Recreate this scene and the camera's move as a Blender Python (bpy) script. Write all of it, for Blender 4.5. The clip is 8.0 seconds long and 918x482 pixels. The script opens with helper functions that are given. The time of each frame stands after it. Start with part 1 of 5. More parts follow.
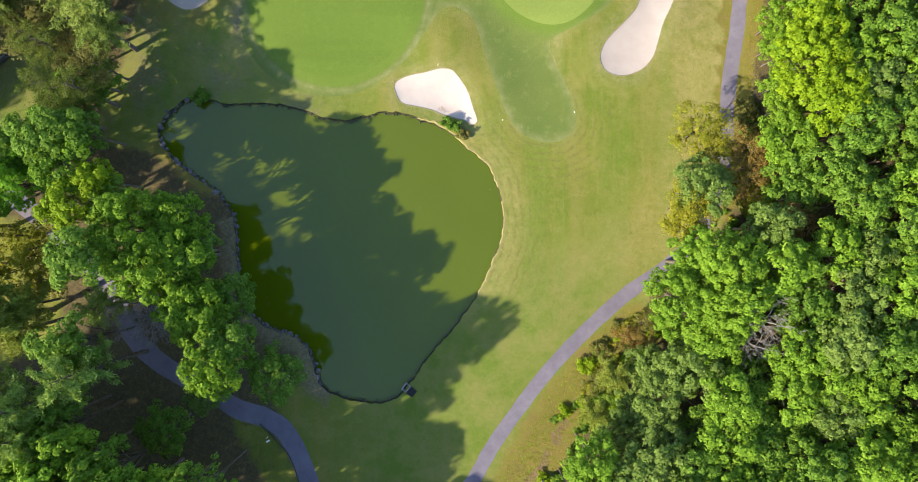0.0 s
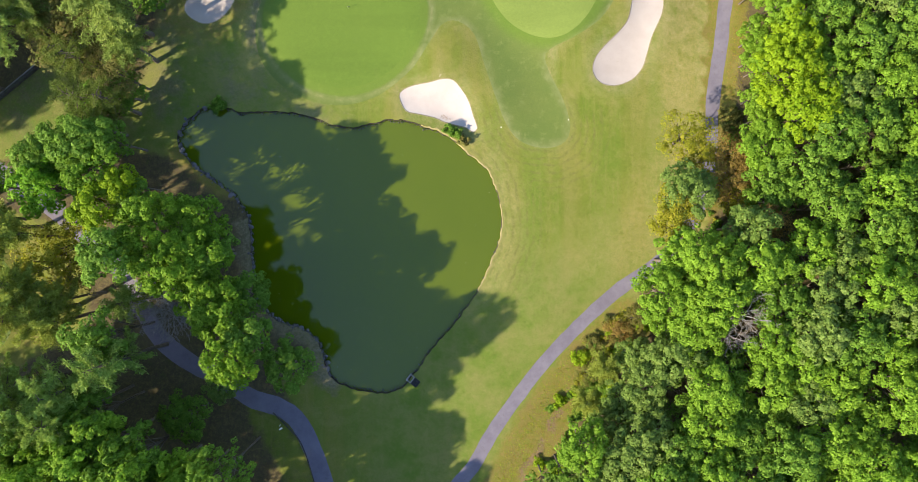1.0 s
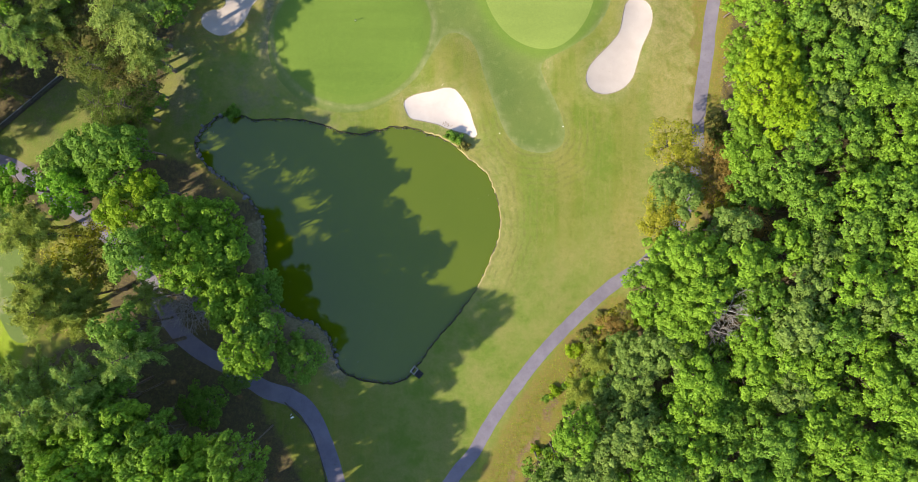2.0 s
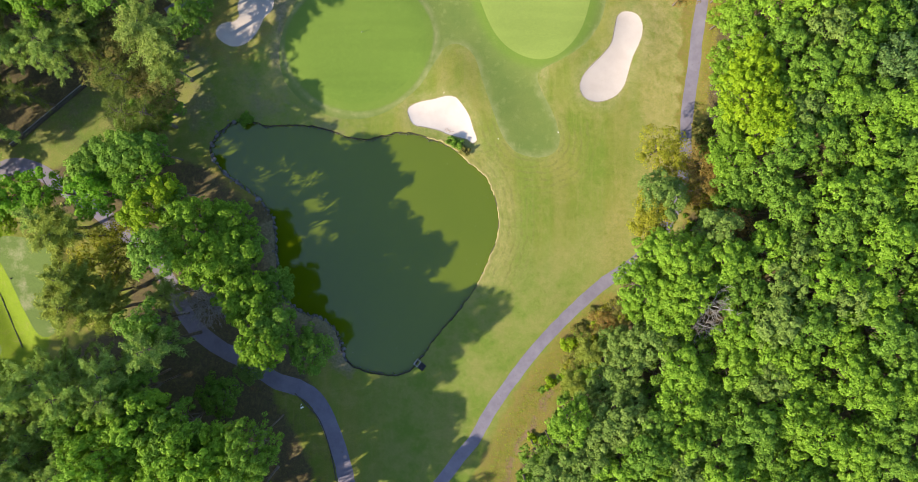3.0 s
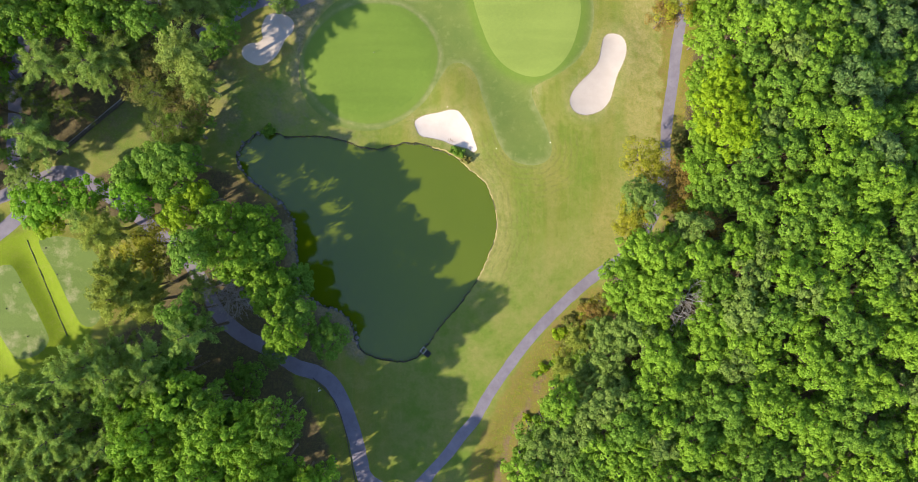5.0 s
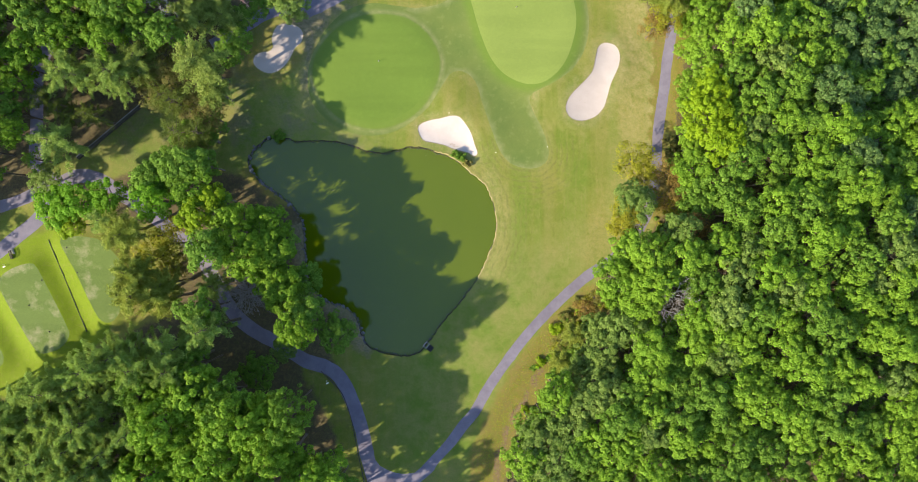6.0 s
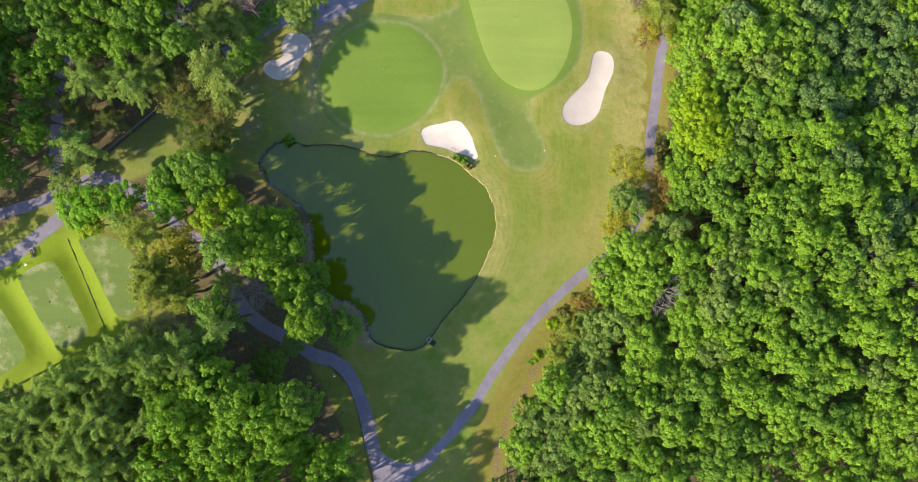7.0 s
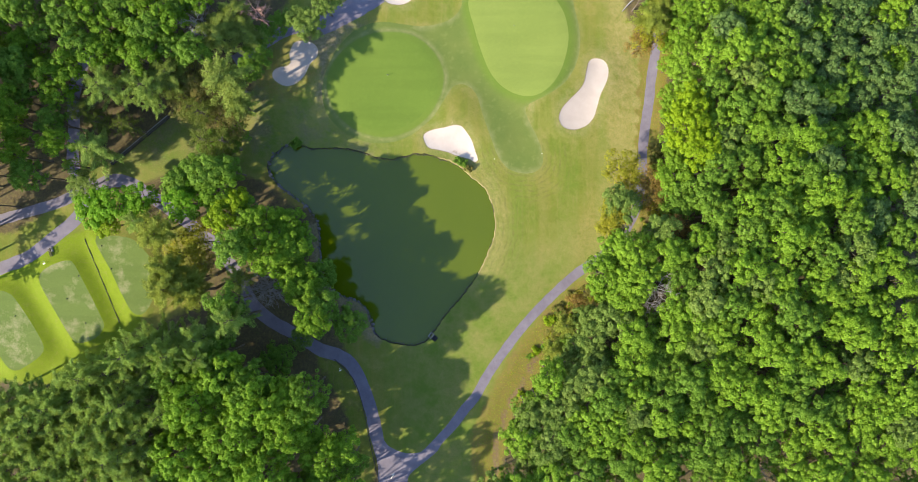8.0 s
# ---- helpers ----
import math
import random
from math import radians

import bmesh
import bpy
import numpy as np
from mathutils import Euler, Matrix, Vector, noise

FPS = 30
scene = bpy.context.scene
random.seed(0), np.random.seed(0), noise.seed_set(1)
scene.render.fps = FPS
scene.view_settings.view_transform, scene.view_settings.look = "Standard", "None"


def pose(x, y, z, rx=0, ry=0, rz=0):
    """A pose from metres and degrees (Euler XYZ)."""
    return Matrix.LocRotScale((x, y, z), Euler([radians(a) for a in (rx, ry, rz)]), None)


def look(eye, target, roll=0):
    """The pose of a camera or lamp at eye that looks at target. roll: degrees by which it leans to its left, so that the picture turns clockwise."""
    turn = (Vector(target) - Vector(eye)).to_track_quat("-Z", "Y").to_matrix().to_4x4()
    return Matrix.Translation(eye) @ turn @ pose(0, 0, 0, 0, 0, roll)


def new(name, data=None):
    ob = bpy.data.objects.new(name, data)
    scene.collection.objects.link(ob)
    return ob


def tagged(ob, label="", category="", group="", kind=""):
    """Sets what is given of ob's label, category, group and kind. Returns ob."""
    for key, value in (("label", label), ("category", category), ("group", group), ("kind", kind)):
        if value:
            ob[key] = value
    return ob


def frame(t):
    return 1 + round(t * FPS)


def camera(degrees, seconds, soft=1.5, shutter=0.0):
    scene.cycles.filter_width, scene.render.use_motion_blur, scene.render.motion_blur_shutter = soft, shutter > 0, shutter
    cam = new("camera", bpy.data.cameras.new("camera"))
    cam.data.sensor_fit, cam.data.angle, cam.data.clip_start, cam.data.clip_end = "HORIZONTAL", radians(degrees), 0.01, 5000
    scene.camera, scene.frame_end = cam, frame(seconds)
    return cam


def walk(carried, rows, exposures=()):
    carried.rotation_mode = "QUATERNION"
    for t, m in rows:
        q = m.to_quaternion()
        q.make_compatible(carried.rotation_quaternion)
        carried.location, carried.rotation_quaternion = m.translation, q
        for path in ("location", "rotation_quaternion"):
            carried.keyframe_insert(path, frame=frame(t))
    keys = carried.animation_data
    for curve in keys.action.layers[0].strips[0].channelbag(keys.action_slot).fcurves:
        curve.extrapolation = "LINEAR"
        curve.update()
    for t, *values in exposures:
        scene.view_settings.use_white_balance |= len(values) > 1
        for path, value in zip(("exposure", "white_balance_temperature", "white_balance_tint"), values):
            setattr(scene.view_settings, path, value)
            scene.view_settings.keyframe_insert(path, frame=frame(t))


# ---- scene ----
cam = camera(70.0, 8.0, 0.5)
# the drone climbs straight up with its lens turned to the ground: seconds, x, y, height
ROWS = [
    (0.0, 0.0, 0.0, 104.13), (0.5, -0.1, 0.0, 107.53), (1.0, -0.19, -0.02, 110.89), (1.5, -0.28, -0.05, 114.24),
    (3.0, -0.5, -0.14, 124.42), (3.5, -0.57, -0.18, 127.82), (4.0, -0.66, -0.21, 131.22), (4.5, -0.78, -0.23, 134.6),
    (6.0, -1.19, -0.3, 144.75), (6.5, -1.33, -0.36, 148.11), (7.0, -1.47, -0.42, 151.47), (7.5, -1.58, -0.48, 154.75),
    (8.0, -1.67, -0.55, 157.87),
]
walk(cam, [(t, pose(x, y, z, 0, 0, 0.05)) for t, x, y, z in ROWS], [(0.0, 1.72), (8.0, 1.72)])

# ---- light: a low sun from behind the tee side, clear sky ----
SUN_EL, SUN_AZ = 30.0, 28.0
sun = new("sun", bpy.data.lights.new("sun", "SUN"))
sun.data.energy, sun.data.angle, sun.data.color = 3.9, radians(0.7), (1.0, 0.86, 0.64)
away = Vector((math.cos(radians(SUN_AZ)) * math.cos(radians(SUN_EL)), math.sin(radians(SUN_AZ)) * math.cos(radians(SUN_EL)), -math.sin(radians(SUN_EL))))
sun.matrix_world = look(-300 * away, (0, 0, 0))
world = bpy.data.worlds.new("sky")
scene.world = world
world.use_nodes = True
sky = world.node_tree.nodes.new("ShaderNodeTexSky")
sky.sky_type, sky.sun_disc = "NISHITA", False
sky.ozone_density, sky.dust_density = 2.2, 0.7
sky.sun_elevation, sky.sun_rotation = radians(SUN_EL), math.atan2(-away.x, -away.y)
world.node_tree.links.new(sky.outputs[0], world.node_tree.nodes["Background"].inputs[0])
world.node_tree.nodes["Background"].inputs[1].default_value = 0.122


# ---- materials ----
class Nodes:
    """A small node-material writer."""

    def __init__(self, name):
        self.mat = bpy.data.materials.new(name)
        self.mat.use_nodes = True
        self.tree = self.mat.node_tree
        self.bsdf = self.tree.nodes["Principled BSDF"]
        self.place = self.tree.nodes.new("ShaderNodeTexCoord").outputs["Object"]

    def add(self, kind, ins=(), operation="", data_type="", attribute_name=""):
        n = self.tree.nodes.new(kind)
        if operation:
            n.operation = operation
        if data_type:
            n.data_type = data_type
        if attribute_name:
            n.attribute_name = attribute_name
        for k, v in dict(ins).items():
            if hasattr(v, "links"):
                self.tree.links.new(v, n.inputs[k])
            else:
                n.inputs[k].default_value = v
        return n

    def noise(self, scale, detail=4.0, rough=0.6, warp=0.0):
        return self.add("ShaderNodeTexNoise", {"Vector": self.place, "Scale": scale, "Detail": detail, "Roughness": rough, "Distortion": warp}).outputs["Fac"]

    def step(self, value, lo, hi):
        return self.add("ShaderNodeMapRange", {"Value": value, "From Min": lo, "From Max": hi}).outputs["Result"]

    def math(self, op, a, b):
        return self.add("ShaderNodeMath", {0: a, 1: b}, operation=op).outputs[0]

    def mix(self, fac, a, b):
        def col(c):
            return (*c, 1.0) if isinstance(c, tuple) else c
        n = self.add("ShaderNodeMix", {0: fac, 6: col(a), 7: col(b)}, data_type="RGBA")
        return n.outputs[2]

    def attr(self, name):
        return self.add("ShaderNodeAttribute", attribute_name=name).outputs["Fac"]

    def bump(self, height, strength, dist):
        n = self.add("ShaderNodeBump", {"Height": height, "Strength": strength, "Distance": dist})
        self.tree.links.new(n.outputs[0], self.bsdf.inputs["Normal"])

    def done(self, colour, rough=0.9, spec=0.2):
        if isinstance(colour, tuple):
            self.bsdf.inputs["Base Color"].default_value = (*colour, 1)
        else:
            self.tree.links.new(colour, self.bsdf.inputs["Base Color"])
        if hasattr(rough, "links"):
            self.tree.links.new(rough, self.bsdf.inputs["Roughness"])
        else:
            self.bsdf.inputs["Roughness"].default_value = rough
        self.bsdf.inputs["Specular IOR Level"].default_value = spec
        return self.mat


def turf(name, low, high, worn, patch=0.12, wear=(0.58, 0.72), bump=0.5):
    n = Nodes(name)
    c = n.mix(n.step(n.noise(patch, 5), 0.35, 0.65), low, high)
    c = n.mix(n.step(n.noise(patch * 6, 5, 0.7), *wear), c, worn)
    lane = n.add("ShaderNodeMapping", {"Vector": n.place, "Scale": (0.03, 0.42, 1)}).outputs[0]
    band = n.add("ShaderNodeTexNoise", {"Vector": lane, "Scale": 1.0, "Detail": 1.0}).outputs["Fac"]
    c = n.mix(n.math("MULTIPLY", n.step(band, 0.42, 0.58), 0.28), c, tuple(0.80 * v for v in low))
    fine = n.noise(1.5, 6, 0.8)
    c = n.mix(n.math("MULTIPLY", n.step(fine, 0.5, 0.75), 0.4), c, tuple(1.25 * v for v in high))
    grain = n.noise(5.0, 3, 0.75)
    c = n.mix(n.math("MULTIPLY", n.step(grain, 0.4, 0.75), 0.35), c, tuple(0.45 * v for v in low))
    n.bump(grain, bump, 0.1)
    return n.done(c)


def ground_material():
    n = Nodes("rough_grass")
    lanes = n.add("ShaderNodeMapping", {"Vector": n.place, "Rotation": (0, 0, radians(-7)), "Scale": (0.26, 0.012, 1)}).outputs[0]
    lane = n.add("ShaderNodeTexNoise", {"Vector": lanes, "Scale": 1.0, "Detail": 2.0, "Roughness": 0.5}).outputs["Fac"]
    streaks = n.add("ShaderNodeMapping", {"Vector": n.place, "Rotation": (0, 0, radians(-10)), "Scale": (1.3, 0.10, 1)}).outputs[0]
    streak = n.add("ShaderNodeTexNoise", {"Vector": streaks, "Scale": 1.0, "Detail": 4.0, "Roughness": 0.65}).outputs["Fac"]
    c = n.mix(n.step(n.noise(0.055, 6, 0.62), 0.38, 0.62), (0.096, 0.132, 0.013), (0.168, 0.164, 0.030))
    c = n.mix(n.math("MULTIPLY", n.step(lane, 0.46, 0.64), 0.55), c, (0.100, 0.152, 0.017))
    c = n.mix(n.math("MULTIPLY", n.step(lane, 0.46, 0.32), 0.35), c, (0.184, 0.166, 0.048))
    c = n.mix(n.math("MULTIPLY", n.step(streak, 0.50, 0.68), 0.35), c, (0.186, 0.168, 0.052))
    c = n.mix(n.math("MULTIPLY", n.step(n.noise(0.22, 8, 0.75), 0.50, 0.68), 0.5), c, (0.205, 0.180, 0.062))
    c = n.mix(n.math("MULTIPLY", n.step(n.noise(0.9, 6, 0.8), 0.52, 0.74), 0.5), c, (0.080, 0.112, 0.014))
    # greener turf in tree shade, tones raised and mottled to lighten that shade
    c = n.mix(n.math("MULTIPLY", n.attr("shade_green"), 0.8), c, n.mix(n.step(n.noise(0.16, 7, 0.72), 0.40, 0.62), (0.084, 0.140, 0.015), (0.165, 0.166, 0.050)))
    speck = n.noise(1.6, 4, 0.8)
    mottle = n.noise(0.5, 7, 0.75)
    c = n.mix(n.math("MULTIPLY", n.math("MULTIPLY", n.attr("scruff"), n.step(n.noise(0.17, 7, 0.7), 0.48, 0.64)), 0.75), c, n.mix(n.step(speck, 0.4, 0.65), (0.105, 0.098, 0.052), (0.175, 0.150, 0.095)))
    c = n.mix(n.math("MULTIPLY", n.attr("sere"), n.step(mottle, 0.30, 0.62)), c, n.mix(n.step(speck, 0.4, 0.65), (0.225, 0.205, 0.066), (0.285, 0.240, 0.112)))
    c = n.mix(n.math("MULTIPLY", n.attr("halo"), n.step(mottle, 0.32, 0.60)), c, n.mix(n.step(speck, 0.4, 0.65), (0.205, 0.200, 0.075), (0.270, 0.225, 0.120)))
    wander = n.math("MULTIPLY", n.noise(0.25, 4, 0.6), 9.0)
    swath = n.math("SINE", n.math("ADD", n.math("MULTIPLY", n.attr("mow"), 5.2), wander), 0.0)
    swath = n.math("MULTIPLY", n.math("MULTIPLY", n.step(swath, 0.1, 0.9), n.attr("mow_here")), n.step(n.noise(0.6, 5, 0.7), 0.40, 0.60))
    c = n.mix(n.math("MULTIPLY", swath, 0.65), c, (0.108, 0.112, 0.030))
    edge = n.math("MULTIPLY", n.math("SUBTRACT", n.noise(0.28, 5, 0.75), 0.5), 1.3)
    lush = n.step(n.math("ADD", n.attr("lush"), n.math("MULTIPLY", edge, 0.5)), 0.35, 0.65)
    c = n.mix(lush, c, (0.124, 0.184, 0.003))
    dry = n.step(n.math("ADD", n.attr("dry"), edge), 0.35, 0.75)
    dried = n.mix(n.step(speck, 0.4, 0.6), (0.132, 0.140, 0.020), (0.168, 0.128, 0.036))
    dried = n.mix(n.math("MULTIPLY", n.step(n.noise(0.19, 6, 0.7), 0.50, 0.62), 0.6), dried, n.mix(n.step(speck, 0.4, 0.62), (0.175, 0.105, 0.050), (0.130, 0.108, 0.030)))
    c = n.mix(dry, c, dried)
    litter = n.step(n.math("ADD", n.attr("litter"), edge), 0.3, 0.7)
    soil = n.mix(n.step(speck, 0.42, 0.62), (0.060, 0.042, 0.030), (0.095, 0.074, 0.036))
    c = n.mix(litter, c, soil)
    trodden = n.step(n.math("ADD", n.attr("dirt"), n.math("MULTIPLY", edge, 0.9)), 0.35, 0.75)
    c = n.mix(trodden, c, n.mix(n.step(speck, 0.42, 0.62), (0.120, 0.106, 0.062), (0.200, 0.168, 0.112)))
    c = n.mix(n.step(n.math("ADD", n.attr("clay"), n.math("MULTIPLY", edge, 0.8)), 0.4, 0.7), c, n.mix(n.step(speck, 0.4, 0.62), (0.13, 0.085, 0.052), (0.20, 0.130, 0.090)))
    thin = n.noise(0.8, 8, 0.8, 0.6)
    c = n.mix(n.math("MULTIPLY", n.step(thin, 0.52, 0.66), 0.35), c, (0.190, 0.170, 0.058))
    c = n.mix(n.math("MULTIPLY", n.step(thin, 0.46, 0.34), 0.40), c, (0.070, 0.108, 0.010))
    tuft = n.noise(3.2, 5, 0.8)
    c = n.mix(n.math("MULTIPLY", n.step(tuft, 0.54, 0.72), 0.35), c, (0.225, 0.215, 0.065))
    grain = n.noise(7.0, 4, 0.85)
    c = n.mix(n.math("MULTIPLY", n.step(grain, 0.44, 0.68), 0.55), c, (0.068, 0.078, 0.014))
    n.bump(grain, 0.45, 0.10)
    return n.done(c)


def leaf_material(name, dark, light, odd, spread=0.5):
    n = Nodes(name)
    leaf = n.add("ShaderNodeNewGeometry").outputs["Random Per Island"]
    tree = n.add("ShaderNodeObjectInfo").outputs["Random"]
    c = n.mix(n.math("MULTIPLY", tree, 0.9), dark, light)
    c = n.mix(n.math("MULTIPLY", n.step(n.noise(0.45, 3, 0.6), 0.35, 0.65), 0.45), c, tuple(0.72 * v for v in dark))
    c = n.mix(n.math("MULTIPLY", n.step(leaf, 0.5, 1.0), 0.8), c, odd)
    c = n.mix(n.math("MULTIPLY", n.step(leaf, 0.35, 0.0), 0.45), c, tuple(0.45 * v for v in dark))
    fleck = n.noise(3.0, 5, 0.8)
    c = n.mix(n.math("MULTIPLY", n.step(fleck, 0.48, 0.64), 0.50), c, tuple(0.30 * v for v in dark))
    n.done(c, 0.65, 0.13)
    glow = n.add("ShaderNodeBsdfTranslucent", {"Color": n.mix(0.35, c, tuple(min(1, 1.6 * v) for v in light))})
    blend = n.add("ShaderNodeMixShader", {0: 0.34, 1: n.bsdf.outputs[0], 2: glow.outputs[0]})
    n.tree.links.new(blend.outputs[0], n.tree.nodes["Material Output"].inputs[0])
    return n.mat


def bark_material(name, a, b):
    n = Nodes(name)
    v = n.noise(3.0, 6, 0.7)
    n.bump(v, 0.6, 0.05)
    return n.done(n.mix(n.step(v, 0.35, 0.65), a, b))


def stone_material(name, a, b, moss=0.5):
    n = Nodes(name)
    tone = n.add("ShaderNodeObjectInfo").outputs["Random"]
    v = n.noise(2.2, 6, 0.7)
    c = n.mix(n.step(v, 0.3, 0.7), a, b)
    c = n.mix(n.math("MULTIPLY", tone, 0.5), c, tuple(0.5 * q for q in a))
    c = n.mix(n.math("MULTIPLY", n.step(n.noise(0.9, 4), 0.5, 0.65), moss), c, (0.06, 0.075, 0.025))
    n.bump(v, 0.6, 0.05)
    return n.done(c, 0.85, 0.3)


def asphalt_material():
    n = Nodes("worn_asphalt")
    c = n.mix(n.step(n.noise(0.25, 5, 0.7), 0.35, 0.65), (0.115, 0.104, 0.136), (0.156, 0.143, 0.180))
    c = n.mix(n.step(n.noise(1.3, 6, 0.8), 0.58, 0.72), c, (0.11, 0.10, 0.105))
    grit = n.noise(14, 2)
    n.bump(grit, 0.3, 0.02)
    return n.done(c, 0.88, 0.3)


def sand_material(name, gain):
    n = Nodes(name)
    c = n.mix(n.step(n.noise(0.3, 4), 0.35, 0.65), tuple(gain * v for v in (0.62, 0.54, 0.49)), tuple(gain * v for v in (0.69, 0.605, 0.55)))
    c = n.mix(n.step(n.noise(2.2, 5, 0.8), 0.6, 0.8), c, tuple(gain * v for v in (0.54, 0.44, 0.38)))
    rake = n.noise(3.5, 3)
    n.bump(rake, 0.25, 0.05)
    return n.done(c, 0.95, 0.1)


def water_material():
    n = Nodes("murky_water")
    c = n.mix(n.step(n.noise(0.045, 3), 0.35, 0.65), (0.060, 0.086, 0.0012), (0.067, 0.092, 0.0016))
    ripple = n.noise(2.4, 3)
    n.bump(ripple, 0.03, 0.05)
    m = n.done(c, 0.06, 0.5)
    n.bsdf.inputs["IOR"].default_value = 1.53
    return m


GROUND = ground_material()


def apron_material():
    n = Nodes("apron_turf")
    c = n.mix(n.step(n.noise(0.1, 5), 0.35, 0.65), (0.086, 0.124, 0.026), (0.112, 0.142, 0.032))
    c = n.mix(n.step(n.noise(0.7, 5, 0.7), 0.55, 0.75), c, (0.145, 0.170, 0.050))
    worn = n.math("MULTIPLY", n.attr("track"), n.step(n.noise(0.35, 5, 0.7), 0.3, 0.6))
    c = n.mix(n.math("MULTIPLY", worn, 0.55), c, (0.22, 0.215, 0.10))
    c = n.mix(n.math("MULTIPLY", n.attr("collar"), 0.6), c, (0.096, 0.160, 0.015))
    grain = n.noise(5.0, 3, 0.75)
    c = n.mix(n.math("MULTIPLY", n.step(grain, 0.4, 0.75), 0.3), c, (0.05, 0.07, 0.016))
    n.bump(grain, 0.4, 0.1)
    return n.done(c)


APRON = apron_material()
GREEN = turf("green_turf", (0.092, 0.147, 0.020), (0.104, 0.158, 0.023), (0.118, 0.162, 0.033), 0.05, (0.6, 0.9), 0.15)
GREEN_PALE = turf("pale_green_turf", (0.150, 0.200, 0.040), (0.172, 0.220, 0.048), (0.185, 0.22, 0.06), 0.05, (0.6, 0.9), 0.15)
TEE = turf("tee_turf", (0.086, 0.130, 0.028), (0.102, 0.144, 0.036), (0.26, 0.25, 0.145), 0.035, (0.51, 0.70), 0.3)
SAND, PINK_SAND = sand_material("white_sand", 0.61), sand_material("pink_sand", 0.52)
ASPHALT, WATER = asphalt_material(), water_material()
# damp soil of the pond bank, its dark tone holding the bank's shade
SOIL = bark_material("damp_shaded_soil", (0.030, 0.024, 0.016), (0.055, 0.045, 0.028))
LIP = bark_material("cut_turf", (0.16, 0.14, 0.07), (0.26, 0.23, 0.13))
BARK = bark_material("grey_brown_bark", (0.075, 0.060, 0.048), (0.15, 0.125, 0.10))
PALE_BARK = bark_material("weathered_pale_bark", (0.16, 0.15, 0.15), (0.29, 0.27, 0.27))
PINK_BARK = bark_material("reddish_twigs", (0.26, 0.15, 0.14), (0.36, 0.22, 0.20))
STONE = stone_material("grey_stone", (0.080, 0.074, 0.080), (0.17, 0.16, 0.165), 0.5)
DARK_STONE = stone_material("wet_dark_stone", (0.04, 0.038, 0.034), (0.10, 0.09, 0.075), 0.6)
CONCRETE = stone_material("pale_concrete", (0.20, 0.19, 0.18), (0.30, 0.29, 0.275), 0.25)
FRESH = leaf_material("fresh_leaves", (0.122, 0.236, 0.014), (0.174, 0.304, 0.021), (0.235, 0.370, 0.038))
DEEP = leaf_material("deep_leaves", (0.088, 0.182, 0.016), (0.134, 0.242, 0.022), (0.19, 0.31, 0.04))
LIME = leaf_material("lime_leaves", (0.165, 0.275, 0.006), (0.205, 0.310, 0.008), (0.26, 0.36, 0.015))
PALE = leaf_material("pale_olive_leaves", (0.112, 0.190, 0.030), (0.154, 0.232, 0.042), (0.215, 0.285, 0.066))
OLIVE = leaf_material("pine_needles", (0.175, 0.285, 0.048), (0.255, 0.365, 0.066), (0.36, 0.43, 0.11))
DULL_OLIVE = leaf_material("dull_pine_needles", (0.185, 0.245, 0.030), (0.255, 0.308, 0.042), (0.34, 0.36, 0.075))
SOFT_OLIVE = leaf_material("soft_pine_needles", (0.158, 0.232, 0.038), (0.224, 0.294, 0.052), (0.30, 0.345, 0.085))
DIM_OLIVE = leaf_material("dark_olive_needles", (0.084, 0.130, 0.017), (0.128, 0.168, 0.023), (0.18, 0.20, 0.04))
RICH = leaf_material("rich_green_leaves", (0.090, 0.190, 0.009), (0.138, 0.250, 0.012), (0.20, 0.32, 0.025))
# leaf green dulled and blued to carry the haze over the far wood
HAZE_GREEN = leaf_material("haze_tinted_leaves", (0.078, 0.150, 0.034), (0.116, 0.196, 0.048), (0.19, 0.275, 0.085))
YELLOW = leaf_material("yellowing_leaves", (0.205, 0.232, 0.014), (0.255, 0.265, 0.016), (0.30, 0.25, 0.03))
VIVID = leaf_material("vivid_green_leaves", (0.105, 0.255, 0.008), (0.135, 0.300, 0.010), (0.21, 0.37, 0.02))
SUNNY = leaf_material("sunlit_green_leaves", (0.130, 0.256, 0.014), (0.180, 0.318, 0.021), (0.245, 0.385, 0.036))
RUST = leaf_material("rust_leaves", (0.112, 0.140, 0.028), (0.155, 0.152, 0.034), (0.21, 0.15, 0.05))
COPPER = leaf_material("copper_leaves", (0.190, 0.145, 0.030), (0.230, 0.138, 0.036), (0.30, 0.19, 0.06))

